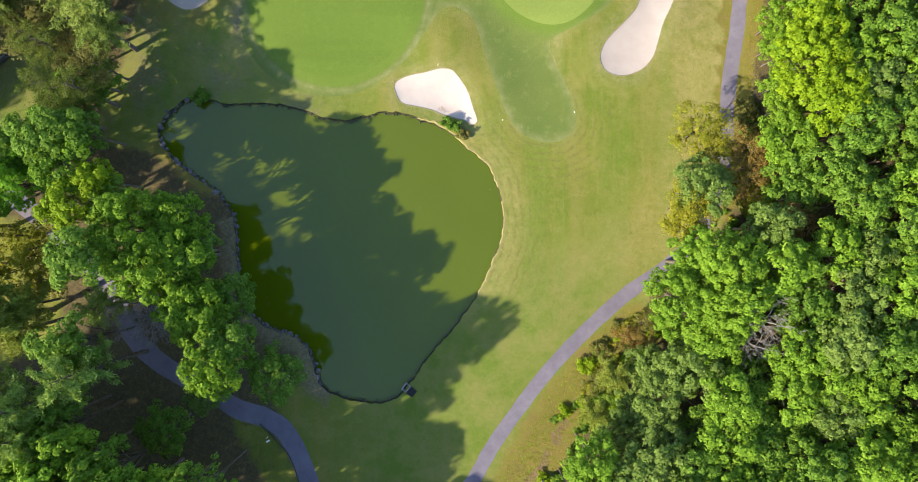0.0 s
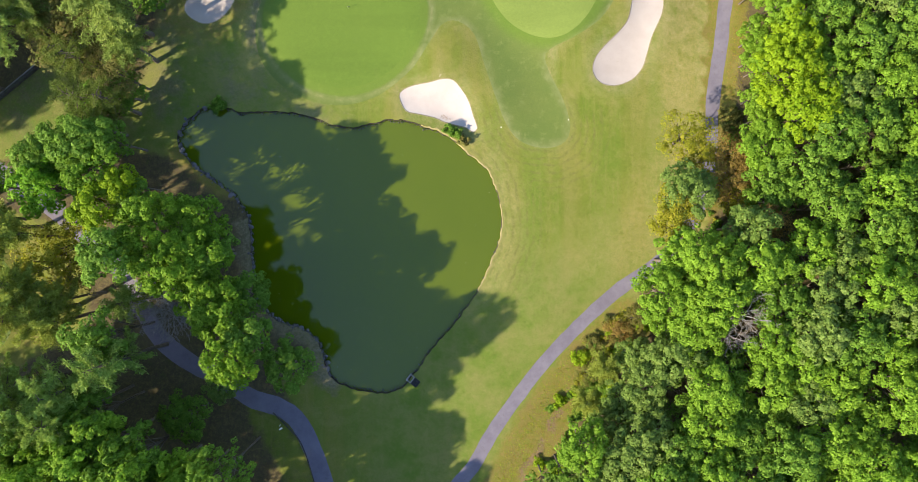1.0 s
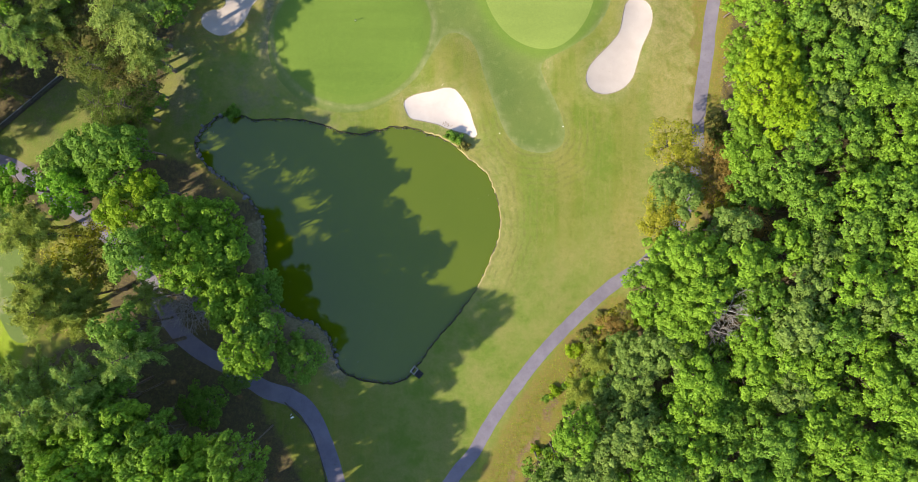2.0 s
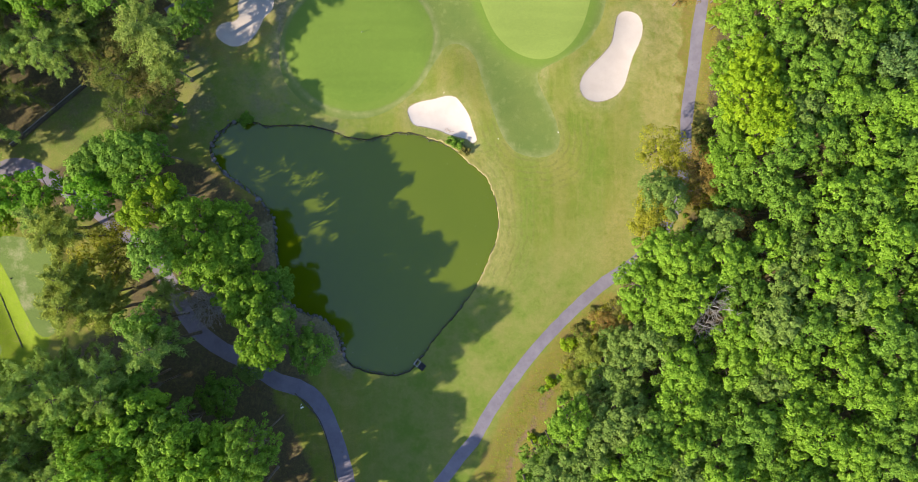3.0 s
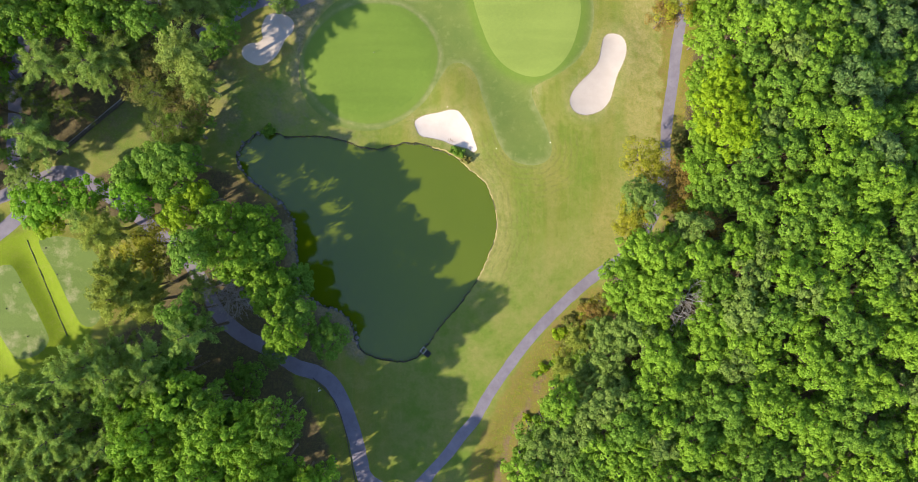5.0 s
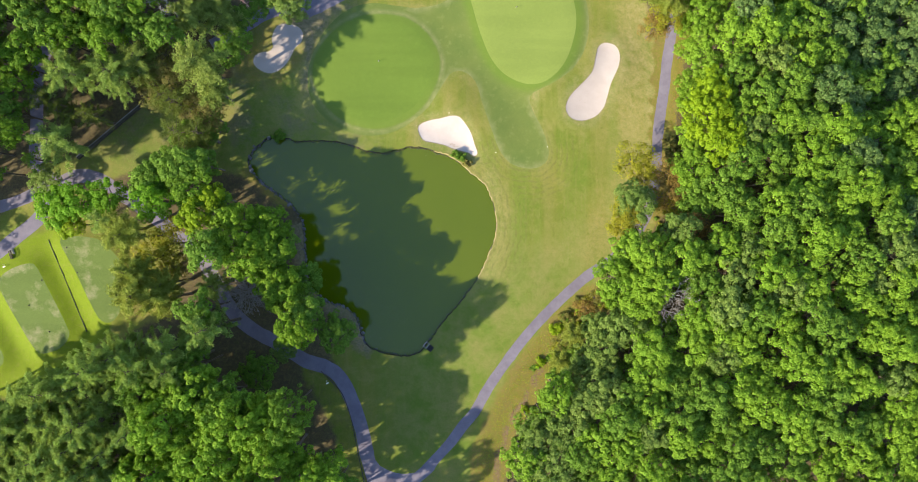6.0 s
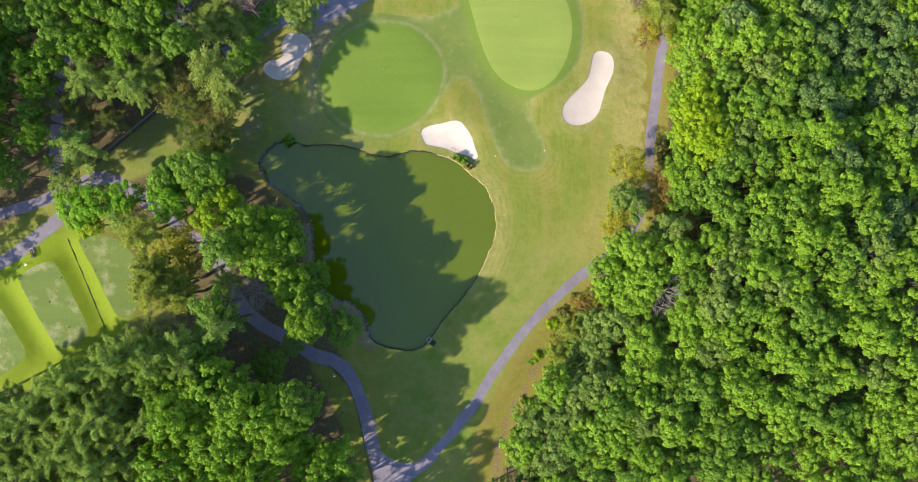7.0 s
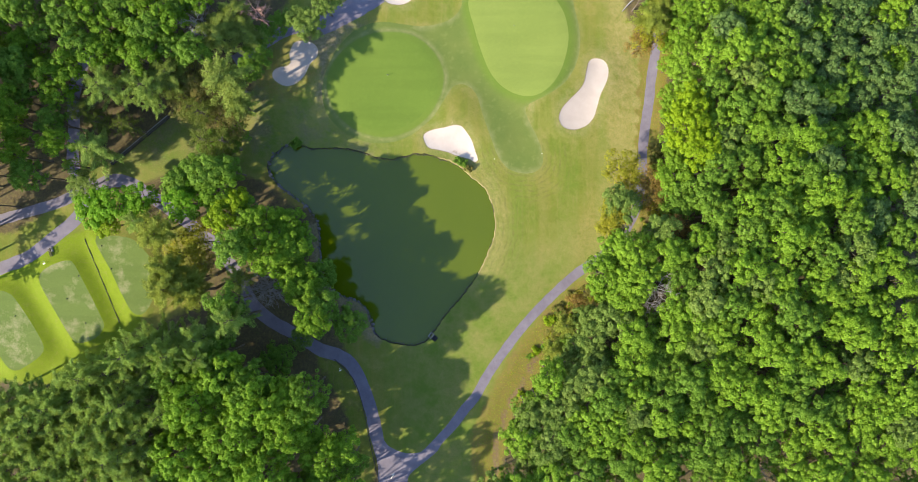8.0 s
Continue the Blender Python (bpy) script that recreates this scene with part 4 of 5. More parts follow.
# trees picked out one by one, with unseen ones added for their shade: x, y, crown radius, height
rng = np.random.default_rng(7)
SINGLES = {
    "vivid": [(-84, 6.5, 4.8, 14), (-79, 7.5, 5, 15), (-73.5, 8.6, 4.2, 14), (-62.5, 8, 4.8, 18)],
    "lime": [(-82.5, 3.2, 3.4, 11), (-54, 4.5, 4.2, 18), (-50.3, 8.4, 3.2, 17.5), (48.3, 24.8, 5.7, 19), 
    (49.1, 29.5, 4.9, 18), (51.5, 19.7, 5.2, 19)],
    "fresh": [(-54.4, 10.4, 5, 18), (-44.5, 1, 6.7, 20), (-35.8, -10.6, 5.2, 18), (-38.4, -8.1, 4.7, 18), (-39.9, 3, 4.7, 17), 
    (-51.6, -30, 6.8, 27), (-43.8, -34.6, 7.3, 29), (-57.2, -34.6, 6.7, 29), (-48.9, -41.5, 7.4, 28), (-39.1, -40.9, 6.2, 26), 
    (-60.6, -46.3, 6.8, 26), (-31.5, -46.8, 5.4, 21), (-26.8, -46.2, 4.4, 18), (-54.4, -48.8, 6.8, 26), (33, -3.2, 5.2, 17), 
    (31.2, -8.1, 5.7, 18), (36, -4.1, 6.4, 20), (36.9, -8, 5.6, 20)],
    # the first four stand out of view, added to shade the grass and path
    "fresh_more": [(-36, -61, 5.2, 27), (-28.5, -66, 4.6, 25), (-42, -70, 6, 28), (-33, -75, 5, 26), (-43, -49.8, 6.8, 27), (-43.2, -4.1, 4.9, 20), (-39.1, -35.4, 6.1, 28), (46.4, 14.2, 4.7, 15), (48.4, 36.3, 3.7, 16), 
    (48.2, 41.3, 3.6, 16), (48.6, 46.5, 3.7, 16), (48.6, 52, 3.8, 16), (47.8, 27.7, 3.1, 12), (-34.8, -43, 5, 19), 
    (-33.4, -17.5, 4.3, 21), (-38.4, -1.6, 4.7, 18), (46.7, 51.1, 3, 9), (47, 45, 3, 9), (47, 40, 3, 9), (47, 32.7, 3.2, 10), 
    (47, 29.3, 2.7, 8), (47.3, 23.1, 3, 10), (47.6, 19.6, 3, 10)],
    "deep": [(-26.6, -19.3, 4.4, 13.5), (-46, -31, 5.6, 28), (-33.8, -33.2, 5.4, 29), (-53.4, -25.5, 5.6, 25), (-25.7, -50, 3.9, 16), 
    (-61.8, -28.9, 5.6, 26), (-56.3, 14.5, 4.9, 19), (-52.9, 15.2, 3.6, 18), (47.3, 8.3, 4.5, 15), (-38, -2.2, 4.7, 17), 
    (-50.1, -2.2, 4.8, 23), (-33.2, -8.2, 4.2, 14), (-48.6, 4.9, 4.4, 16), (-32, -14.5, 4.4, 18), (-51.8, -13.8, 4.4, 23), 
    # x below -106, here and in deep_more: unseen, added to shade the west edge
    (-42.7, -27.5, 4.2, 12.5), (-116, 1, 5.8, 13), (-107.1, 7.6, 5.4, 29), (-106.6, 14.3, 5.4, 30), (-106.6, 21, 5.4, 30), 
    (-107.7, 35.4, 5.4, 28)],
    "deep_more": [(-48, 42.1, 3.5, 10), (-46.8, 47, 3, 9), (-50, 39, 3.2, 10), (-43.2, 50, 3, 8), (-113.9, -3.8, 5.1, 10), (-113.6, 3.1, 5.1, 10), 
    (-115, -11.1, 4.9, 8), (-106.4, 27.8, 5.4, 29), (-54, 23.7, 4, 10), (-58.1, 21.2, 4, 10), (-64, 11.7, 4.2, 17), 
    (-60.4, 14.1, 3.9, 16), (-64.2, 12.8, 4.6, 11), (-60.7, 16.1, 4, 10)],
    "pale": [(15.1, -40.2, 4.7, 16), (18.4, -45.8, 5.2, 17), (13.6, -48.5, 3.7, 14), (24.5, -32.2, 4.9, 17), (27.7, -30.2, 5.2, 17), 
    (21.6, -38.2, 4.7, 16), (34.6, 7.6, 4.7, 15), (32.6, -17.9, 4.7, 16), (27.8, -22, 3.7, 15), (19.5, -37.1, 4.5, 15), 
    (-90, 12.3, 4.1, 6), (-38, -23, 3, 9), (-36.1, 49.2, 4, 10), (-39.4, 51.1, 3, 9), (-32.2, 53.6, 3.5, 11), (29.7, -18.5, 4, 14), 
    (28.2, -25.4, 3.7, 14), (25.2, -24.7, 4, 11), (23, -28.7, 3.7, 11), (27.5, -18.4, 3.7, 11)],
    "pine": [(-49.5, -17.5, 4.5, 26), (-61.5, -24, 6.1, 28), (-69.5, -24.2, 5.9, 29), 
    (-79.6, -29, 6.7, 25), (-87.1, -35.3, 6.7, 25), (-72, -34.9, 6.7, 27), (-80.5, -41.3, 6.7, 26), (-93.8, -41.7, 6.8, 24), 
    (-98.6, -35.8, 6.1, 22), (-74.2, -46.3, 6.7, 26), (-88.8, -48, 6.8, 24), (-97.6, -49.3, 6.8, 24), (-56, -21, 5.2, 25), 
    (-66.5, -22.5, 5.5, 25), (-55.3, -24.5, 5.4, 27)],
    "pine_more": [(-83.2, 20, 5.2, 16), (-71.1, 33.5, 6, 17), (-79.8, 33.4, 6.2, 18), (-52.2, -9.6, 3.7, 12), (-73.5, 3.6, 3.6, 15)],
    "thin": [(42.6, 53, 4.6, 15), (23, -19.8, 3.6, 10), (20, -25, 3.2, 10), (-64.5, -11, 5.6, 21.5), (-60.3, -12, 4.6, 20), (-65, -6.8, 5.0, 20.5), (-66.5, 0.8, 5.2, 21), (-70.5, 2.4, 4.6, 14), (-52.2, 34.9, 6.4, 20), (-51.3, 30.3, 5, 14), (-66.6, 36.5, 5.3, 15), (-50.4, 46.6, 5.4, 11), 
    (-56, 45.7, 5.8, 15), (-52.4, 49.9, 5.3, 14), (41.2, 48.6, 5.0, 15), (-60, -8.8, 3.6, 17)],
    "dim": [(-58.6, 22, 4.4, 15), (-54.1, 21.4, 4.5, 15), 
    (-56.3, 17.8, 3.9, 15), (-59.6, 28.1, 4.5, 14), (-66, 34, 4.6, 13), (-62.5, 29.5, 4, 12)],
    "rust": [(28.3, -12.6, 2.6, 7), (21.2, -21.8, 2.2, 5), (-62.5, 32.5, 6.7, 11), (-60.6, -6, 3.6, 11), (-56.3, 28.2, 4.6, 10), (-63.5, 37, 4.8, 12), 
    (-52.6, 25.6, 3.7, 13)],
    "copper": [(26, -14.8, 2.6, 7), (40, 44.6, 3.4, 11), (42, 13.7, 3.2, 12), (42.8, 9.3, 3.2, 12), (47.3, 3, 3.4, 14), (44.7, 11.5, 2.7, 11)],
    "yellow": [(36, 16.5, 4.6, 10), (33.4, 5, 4.2, 13.5), (33, 2.4, 3.5, 12.5), (41.4, 46.4, 4.2, 13), (38.2, 12.5, 4, 10), (43.6, 6.8, 3.2, 9), 
    (-61.5, 3, 2.4, 8), (-63.2, -3.5, 5.6, 15), (-60.2, -0.8, 3.8, 16)],
}
for kind, rows in SINGLES.items():
    for x, y, r, h in rows:
        plant(kind.split("_")[0], x, y, r, h, rng, "trees of the golf course")


# leafless trees
OPEN = []
BARE = [bare_tree(80 + i) for i in range(2)]
PINK_TREE = bare_tree(83)
for x, y, r, h in [(-44.6, -10.9, 6, 13), (-46.8, -9.2, 5.2, 13), (41.3, -10.6, 4.6, 19), (39, -7.8, 3.6, 18), (-59.3, 47, 5, 19.5), (-45.9, -12.3, 4.5, 12), 
    (40.7, -14.2, 3.4, 17), (-47.5, 51, 4.2, 15.5), (66.1, -52.8, 3.4, 15)]:
    OPEN.append((x, y, 0.8 * r))
    tree = new("bare_tree")
    tree.matrix_world = pose(x, y, land_z(x, y), 0, 0, rng.uniform(0, 360)) @ Matrix.Diagonal((r / 3.6, r / 3.6, h / 12.5, 1))
    pink = -55 < x < -40 and y > 40
    part("trunk", PINK_TREE if pink else BARE[0] if x < 0 else BARE[1], PINK_BARK if pink else PALE_BARK, tree)
    PLANTED.append((x, y, 0.8 * r))
    tagged(tree, "leafless grey tree with fine pale twigs", "tree", "leafless trees")


FAR = []


def fill(poly, gap, mix, r, h, group, tries, name="broadleaf_tree"):
    """Trees strewn over a piece of woodland, no two nearer than gap; the ones beyond the far line are joined into one."""
    spots = rng.uniform(poly.min(0), poly.max(0), (tries, 2))
    ok = (spots[:, 0] > -134) & (spots[:, 0] < 104) & (spots[:, 1] > (-76 if spots[:, 0].mean() < 0 else -58)) & (spots[:, 1] < 57) & (depth_in(spots, poly) > 1.0)
    ok &= ~inside(spots, GLADE)
    for line in path_lines:
        ok &= away_from(spots, line, False) > 2.4
    for x, y in spots[ok]:
        if any((x - px) ** 2 + (y - py) ** 2 < (0.5 * gap + 0.5 * min(pr, gap)) ** 2 for px, py, pr in PLANTED):
            continue
        if any((x - px) ** 2 + (y - py) ** 2 < pr * pr for px, py, pr in OPEN):
            continue
        kind = rng.choice(list(mix), p=list(mix.values()))
        # haze put into leaf colour: blue-green crowns grow commoner to the north-east
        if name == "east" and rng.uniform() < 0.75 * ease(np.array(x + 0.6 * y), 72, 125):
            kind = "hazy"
        if x > 86:
            FAR.append((kind, x, y, rng.uniform(*r), rng.uniform(*h)))
            PLANTED.append((x, y, gap))
        else:
            plant(kind, x, y, rng.uniform(*r), rng.uniform(*h), rng, group)


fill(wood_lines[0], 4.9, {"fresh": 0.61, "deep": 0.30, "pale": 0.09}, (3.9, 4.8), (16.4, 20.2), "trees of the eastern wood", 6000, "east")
fill(wood_lines[0], 3.0, {"young": 1.0}, (2.8, 3.8), (12.5, 15.5), "young trees of the eastern wood", 5000)
WEST = [[(-124.7, 60.9), (-59.5, 60.9), (-59.5, 38.8), (-86.9, 36.2), (-89.5, 14), (-101.2, 12.5), (-124.7, 7.5)], [(-60.8, -25), (-51.7, -25), (-30.9, -30.3), (-23, -43.3), (-21.5, -56.3), (-25.6, -77.2), (-111.6, -77.2), (-111.6, -57.6), 
    (-68.6, -57.6)], [(-86.9, 37.5), (-53, 45.3), (-51.7, 31), (-53, 19.3), (-73.8, 21.9), (-85.6, 14)]]
fill(outline(WEST[0], 4), 4.8, {"fresh": 0.45, "deep": 0.55}, (3.4, 4.6), (17, 21), "trees of the western wood", 2500)
fill(outline(WEST[0], 4), 3.3, {"young": 1.0}, (2.6, 3.4), (9, 13), "young trees of the western wood", 1500)
fill(outline(WEST[1], 4), 5.2, {"fresh": 0.8, "deep": 0.2}, (3.4, 4.6), (16, 21), "trees of the western wood", 1500)
fill(outline([(-112.9, -35.5), (-90.8, -30.3), (-67.3, -23.7), (-60.8, -25), (-68.6, -57.6), (-112.9, -57.6)], 4), 4.4, {"pine": 1.0}, (3.4, 4.6), (21, 26), "pines of the western wood", 1500)
fill(outline(WEST[2], 4), 6.0, {"dim": 0.7, "rust": 0.2, "deep": 0.1}, (3.0, 4.0), (11, 15), "trees of the western wood", 900)
# tall trees mostly out of view, added to block sun on the southern grass
for x, y, r, h in [(-44, -56, 5, 27), (-36.5, -54.5, 4.2, 24)]:
    plant("fresh", x, y, r, h, rng, "trees of the golf course")


def far_wood():
    """The wood beyond, joined by leaf colour."""
    holder = tagged(new("distant_wood"), "dense deciduous wood of mixed green crowns further off", "wood", kind="stuff")
    heaps = {}
    for kind, x, y, r, h in FAR:
        made = KINDS[kind][0]
        tr, cr = made[rng.integers(len(made))]
        m = np.array(pose(x, y, land_z(x, y), 0, 0, rng.uniform(0, 360)) @ Matrix.Diagonal((r / 3.9, r / 3.9, h / 16.0, 1)))
        for me, key in ((tr, "bark"), (cr, kind)):
            v = np.empty(3 * len(me.vertices), np.float32)
            me.vertices.foreach_get("co", v)
            sides = len(me.loops) // len(me.polygons)
            f = np.empty(len(me.loops), np.int32)
            me.polygons.foreach_get("vertices", f)
            heaps.setdefault((key, me.materials[0]), []).append((v.reshape(-1, 3) @ m[:3, :3].T + m[:3, 3], f.reshape(-1, sides)))
    for (key, material), bits in heaps.items():
        part("trunks" if key == "bark" else "crowns", raw_mesh("far_" + key, *joined(bits)), material, holder)


far_wood()


# ---- stones, shrubs and small things ----
def boulder(seed):
    """A rough stone about 1 m across."""
    rng = np.random.default_rng(seed)
    bm = bmesh.new()
    bmesh.ops.create_icosphere(bm, subdivisions=2 if seed < 4 else 1, radius=0.5)
    for v in bm.verts:
        v.co *= 1 + 0.35 * noise.noise(v.co * 2.4 + Vector((seed * 7.0, 0, 0))) + rng.uniform(-0.05, 0.05)
        v.co.z *= 0.7
    me = bpy.data.meshes.new("stone")
    bm.to_mesh(me)
    bm.free()
    return me


STONES = [boulder(s) for s in range(8)]
for me in STONES:
    me.materials.append(STONE)


def stone_edging():
    holder = tagged(new("stone_edging"), "row of rough grey stones edging the shaded pond bank", "stone edging", kind="structure")
    start, end = [(-40.4, 22.7), (-21.9, -22.9)]
    a = np.argmin(np.hypot(*(pond_line - start).T))
    b = np.argmin(np.hypot(*(pond_line - end).T))
    stretch = pond_line[: b + 1] if a > b else pond_line[a:b + 1]
    stretch = np.concatenate([pond_line[a:], stretch]) if a > b else stretch
    walk_on = np.concatenate([[0], np.cumsum(np.hypot(*np.diff(stretch, axis=0).T))])
    s = 0.0
    while s < walk_on[-1]:
        x, y = (np.interp(s, walk_on, stretch[:, k]) for k in (0, 1))
        size = rng.uniform(0.3, 0.75) * (1.25 if s < 18 or rng.random() < 0.15 else 1.0)
        for lift in range(1 if rng.random() < 0.6 else 2):
            st = part("stone", STONES[rng.integers(len(STONES))], None, holder)
            ox, oy = rng.normal(0, 0.22, 2)
            st.matrix_world = pose(x + ox, y + oy, -0.25 + 0.2 * lift * rng.random(), *rng.uniform(-25, 25, 2), rng.uniform(0, 360)) @ Matrix.Diagonal((size * rng.uniform(0.8, 1.4), size, size * rng.uniform(0.7, 1.1), 1))
        s += size * rng.uniform(0.5, 0.85)
    # smaller wet stones round the open shore
    heap = []
    for i, (x, y) in enumerate(pond_line):
        open_shore = x > -3 and y > -11
        for k in range(3 if not open_shore else int(rng.random() < 0.22)):
            me = STONES[4 + rng.integers(4)]
            v = np.empty(3 * len(me.vertices), np.float32)
            me.vertices.foreach_get("co", v)
            f = np.empty(3 * len(me.polygons), np.int32)
            me.polygons.foreach_get("vertices", f)
            m = np.array(pose(x + POND_IN[i, 0] * 0.2 + rng.normal(0, 0.16), y + POND_IN[i, 1] * 0.2 + rng.normal(0, 0.16), rng.uniform(-0.6, -0.15), *rng.uniform(0, 360, 3)))
            heap.append((v.reshape(-1, 3) * rng.uniform(0.15, 0.42) @ m[:3, :3].T + m[:3, 3], f.reshape(-1, 3)))
    part("small_stones", raw_mesh("small_stones", *joined(heap)), DARK_STONE, holder, "small wet dark stones at the waterline")


stone_edging()

SHRUBS = [shrub(60 + i) for i in range(3)]
stock("green_shrub", SHRUBS, DEEP, BARK, "low rounded green shrub", "shrub")
stock("bright_shrub", SHRUBS, LIME, BARK, "low bright green shrub on the verge", "shrub")
stock("dry_shrub", SHRUBS, YELLOW, BARK, "low yellowing shrub on the dry verge", "shrub")
stock("brown_shrub", SHRUBS, RUST, BARK, "low browning shrub on the dry verge", "shrub")


def bush(kind, x, y, r, h, group=""):
    made, label, name, _ = KINDS[kind]
    st, fo = made[rng.integers(len(made))]
    ob = new(name)
    ob.matrix_world = pose(x, y, land_z(x, y) - 0.05, 0, 0, rng.uniform(0, 360)) @ Matrix.Diagonal((r, r, h / 1.1, 1))
    part("stem", st, None, ob)
    part("foliage", fo, None, ob)
    return tagged(ob, label, "shrub", group)


for kind, spots in (("green_shrub", [(-1.8, 18.5), (-0.5, 18.2), (-40.8, 23.4), (-40.4, 22.7), (-41.3, 22.3)]), ("brown_shrub", [(0.6, 17.0)])):
    for x, y in spots:
        bush(kind, x, y, rng.uniform(0.95, 1.15), rng.uniform(1.2, 1.5), "shrubs at the pond")


def strew_shrubs(poly, count, kinds, group):
    spots = rng.uniform(poly.min(0), poly.max(0), (count * 6, 2))
    spots = spots[inside(spots, poly)]
    for line in path_lines:
        spots = spots[away_from(spots, line, False) > 2.0]
    for x, y in spots[:count]:
        r = rng.uniform(0.5, 1.5)
        bush(kinds[rng.integers(len(kinds))], x, y, r, r * rng.uniform(0.6, 1.1), group)


strew_shrubs(outline([(26.7, -13), (21.7, -17.2), (18.2, -21.4), (15.4, -27.1), (16.8, -32.7), (19.6, -30.6), (26.7, -21.4), (31.6, -13.7)], 2), 22, ["bright_shrub", "dry_shrub", "green_shrub", "bright_shrub"], "shrubs on the verge")
strew_shrubs(outline([(28.8, -10.4), (24.1, -14.1), (20, -19.3), (22, -21.7), (26.7, -16.9), (31.3, -12.4)], 2), 18, ["brown_shrub", "dry_shrub", "brown_shrub"], "shrubs on the verge")
strew_shrubs(outline([(10.6, -47), (11.6, -40), (16, -33), (20, -28), (24, -21.5), (28, -16.5), (31, -19), (26, -26), (21, -33), (16.5, -40), (15, -47)], 2), 70, ["green_shrub", "bright_shrub", "green_shrub"], "shrubs under the wood's edge")
strew_shrubs(outline([(42.6, 22.3), (46.4, 22.3), (49.9, 16.7), (48.5, 1.1), (41.5, -0.3), (39.4, 4), (42.6, 11)], 2), 40, ["dry_shrub", "brown_shrub", "brown_shrub", "green_shrub"], "shrubs under the wood's edge")

def box(bm, x, y, z, dx, dy, dz, m=None):
    made = bmesh.ops.create_cube(bm, size=1.0, matrix=(m or Matrix()) @ Matrix.Translation((x, y, z)) @ Matrix.Diagonal((dx, dy, dz, 1)))
    return made["verts"]


def solid(name, build, material, parent, label="", bevel=0.02):
    bm = bmesh.new()
    build(bm)
    if bevel:
        bmesh.ops.bevel(bm, geom=list(bm.edges), offset=bevel, segments=1, affect="EDGES")
    me = bpy.data.meshes.new(name)
    bm.to_mesh(me)
    bm.free()
    return part(name, me, material, parent, label)


def plain(name, colour, rough=0.6, spec=0.3, metal=0.0):
    n = Nodes(name)
    v = n.noise(6.0, 4)
    m = n.done(n.mix(n.math("MULTIPLY", n.step(v, 0.4, 0.8), 0.5), colour, tuple(0.6 * c for c in colour)), rough, spec)
    n.bsdf.inputs["Metallic"].default_value = metal
    return m


DARK_WOOD, WHITE_PAINT = plain("dark_timber", (0.035, 0.028, 0.024), 0.8), plain("white_paint", (0.75, 0.74, 0.70))
BLACK_IRON, FLAG_CLOTH = plain("black_iron", (0.02, 0.02, 0.022), 0.5, 0.5, 0.6), plain("flag_cloth", (0.02, 0.03, 0.09), 0.9)


def pond_outlet():
    """Concrete sluice box at the shore with an iron grating."""
    (x, y), = [(-8.1, -23.5)]
    holder = tagged(new("sluice_box"), "small concrete sluice box with a dark grating at the pond shore", "sluice")
    holder.matrix_world = pose(x, y, -0.2, 0, 0, -38)
    solid("side_wall", lambda bm: box(bm, -0.75, 0, 0, 0.18, 1.3, 0.9), CONCRETE, holder)
    solid("side_wall", lambda bm: box(bm, 0.05, 0, 0, 0.16, 1.3, 0.9), CONCRETE, holder)
    solid("end_wall", lambda bm: box(bm, -0.35, -0.57, 0, 0.62, 0.16, 0.9), CONCRETE, holder)
    solid("end_wall", lambda bm: box(bm, -0.35, 0.57, 0, 0.62, 0.16, 0.9), CONCRETE, holder)
    solid("floor_slab", lambda bm: box(bm, -0.35, 0, -0.38, 0.62, 0.98, 0.1), DARK_STONE, holder)
    gate = solid("grating", lambda bm: box(bm, 0.75, 0, 0.36, 1.2, 1.3, 0.06), BLACK_IRON, holder, "dark iron cover plate")
    for k in range(7):
        solid("bar", lambda bm: box(bm, 0.25 + 0.165 * k, 0, 0.41, 0.05, 1.2, 0.04), BLACK_IRON, gate, bevel=0.01)
    solid("plinth", lambda bm: box(bm, 0.75, 0, 0.0, 1.15, 1.25, 0.64), CONCRETE, holder)


def flagstick(x, y):
    z = land_z(x, y)
    holder = tagged(new("flagstick"), "short golf hole pin with a small dark flag", "flagstick", "flagsticks")
    holder.matrix_world = pose(x, y, z)
    v, f = tube([(0, 0, 0), (0, 0, 0.4), (0, 0, 0.8)], [0.022, 0.02, 0.018], 8)
    part("pole", smooth(raw_mesh("pole", v, f)), WHITE_PAINT, holder)
    g = np.array([(0.02 + 0.36 * i / 6, 0.04 * math.sin(i * 1.1), 0.78 - 0.26 * j + (0.03 * i / 6)) for i in range(7) for j in (0, 1)])
    part("flag", raw_mesh("flag", g, [(2 * i, 2 * i + 1, 2 * i + 3, 2 * i + 2) for i in range(6)]), FLAG_CLOTH, holder)
    v, f = tube([(0, 0, 0.004), (0, 0, 0.012)], [0.07, 0.06], 14)
    part("cup", raw_mesh("cup", v, f), BLACK_IRON, holder)


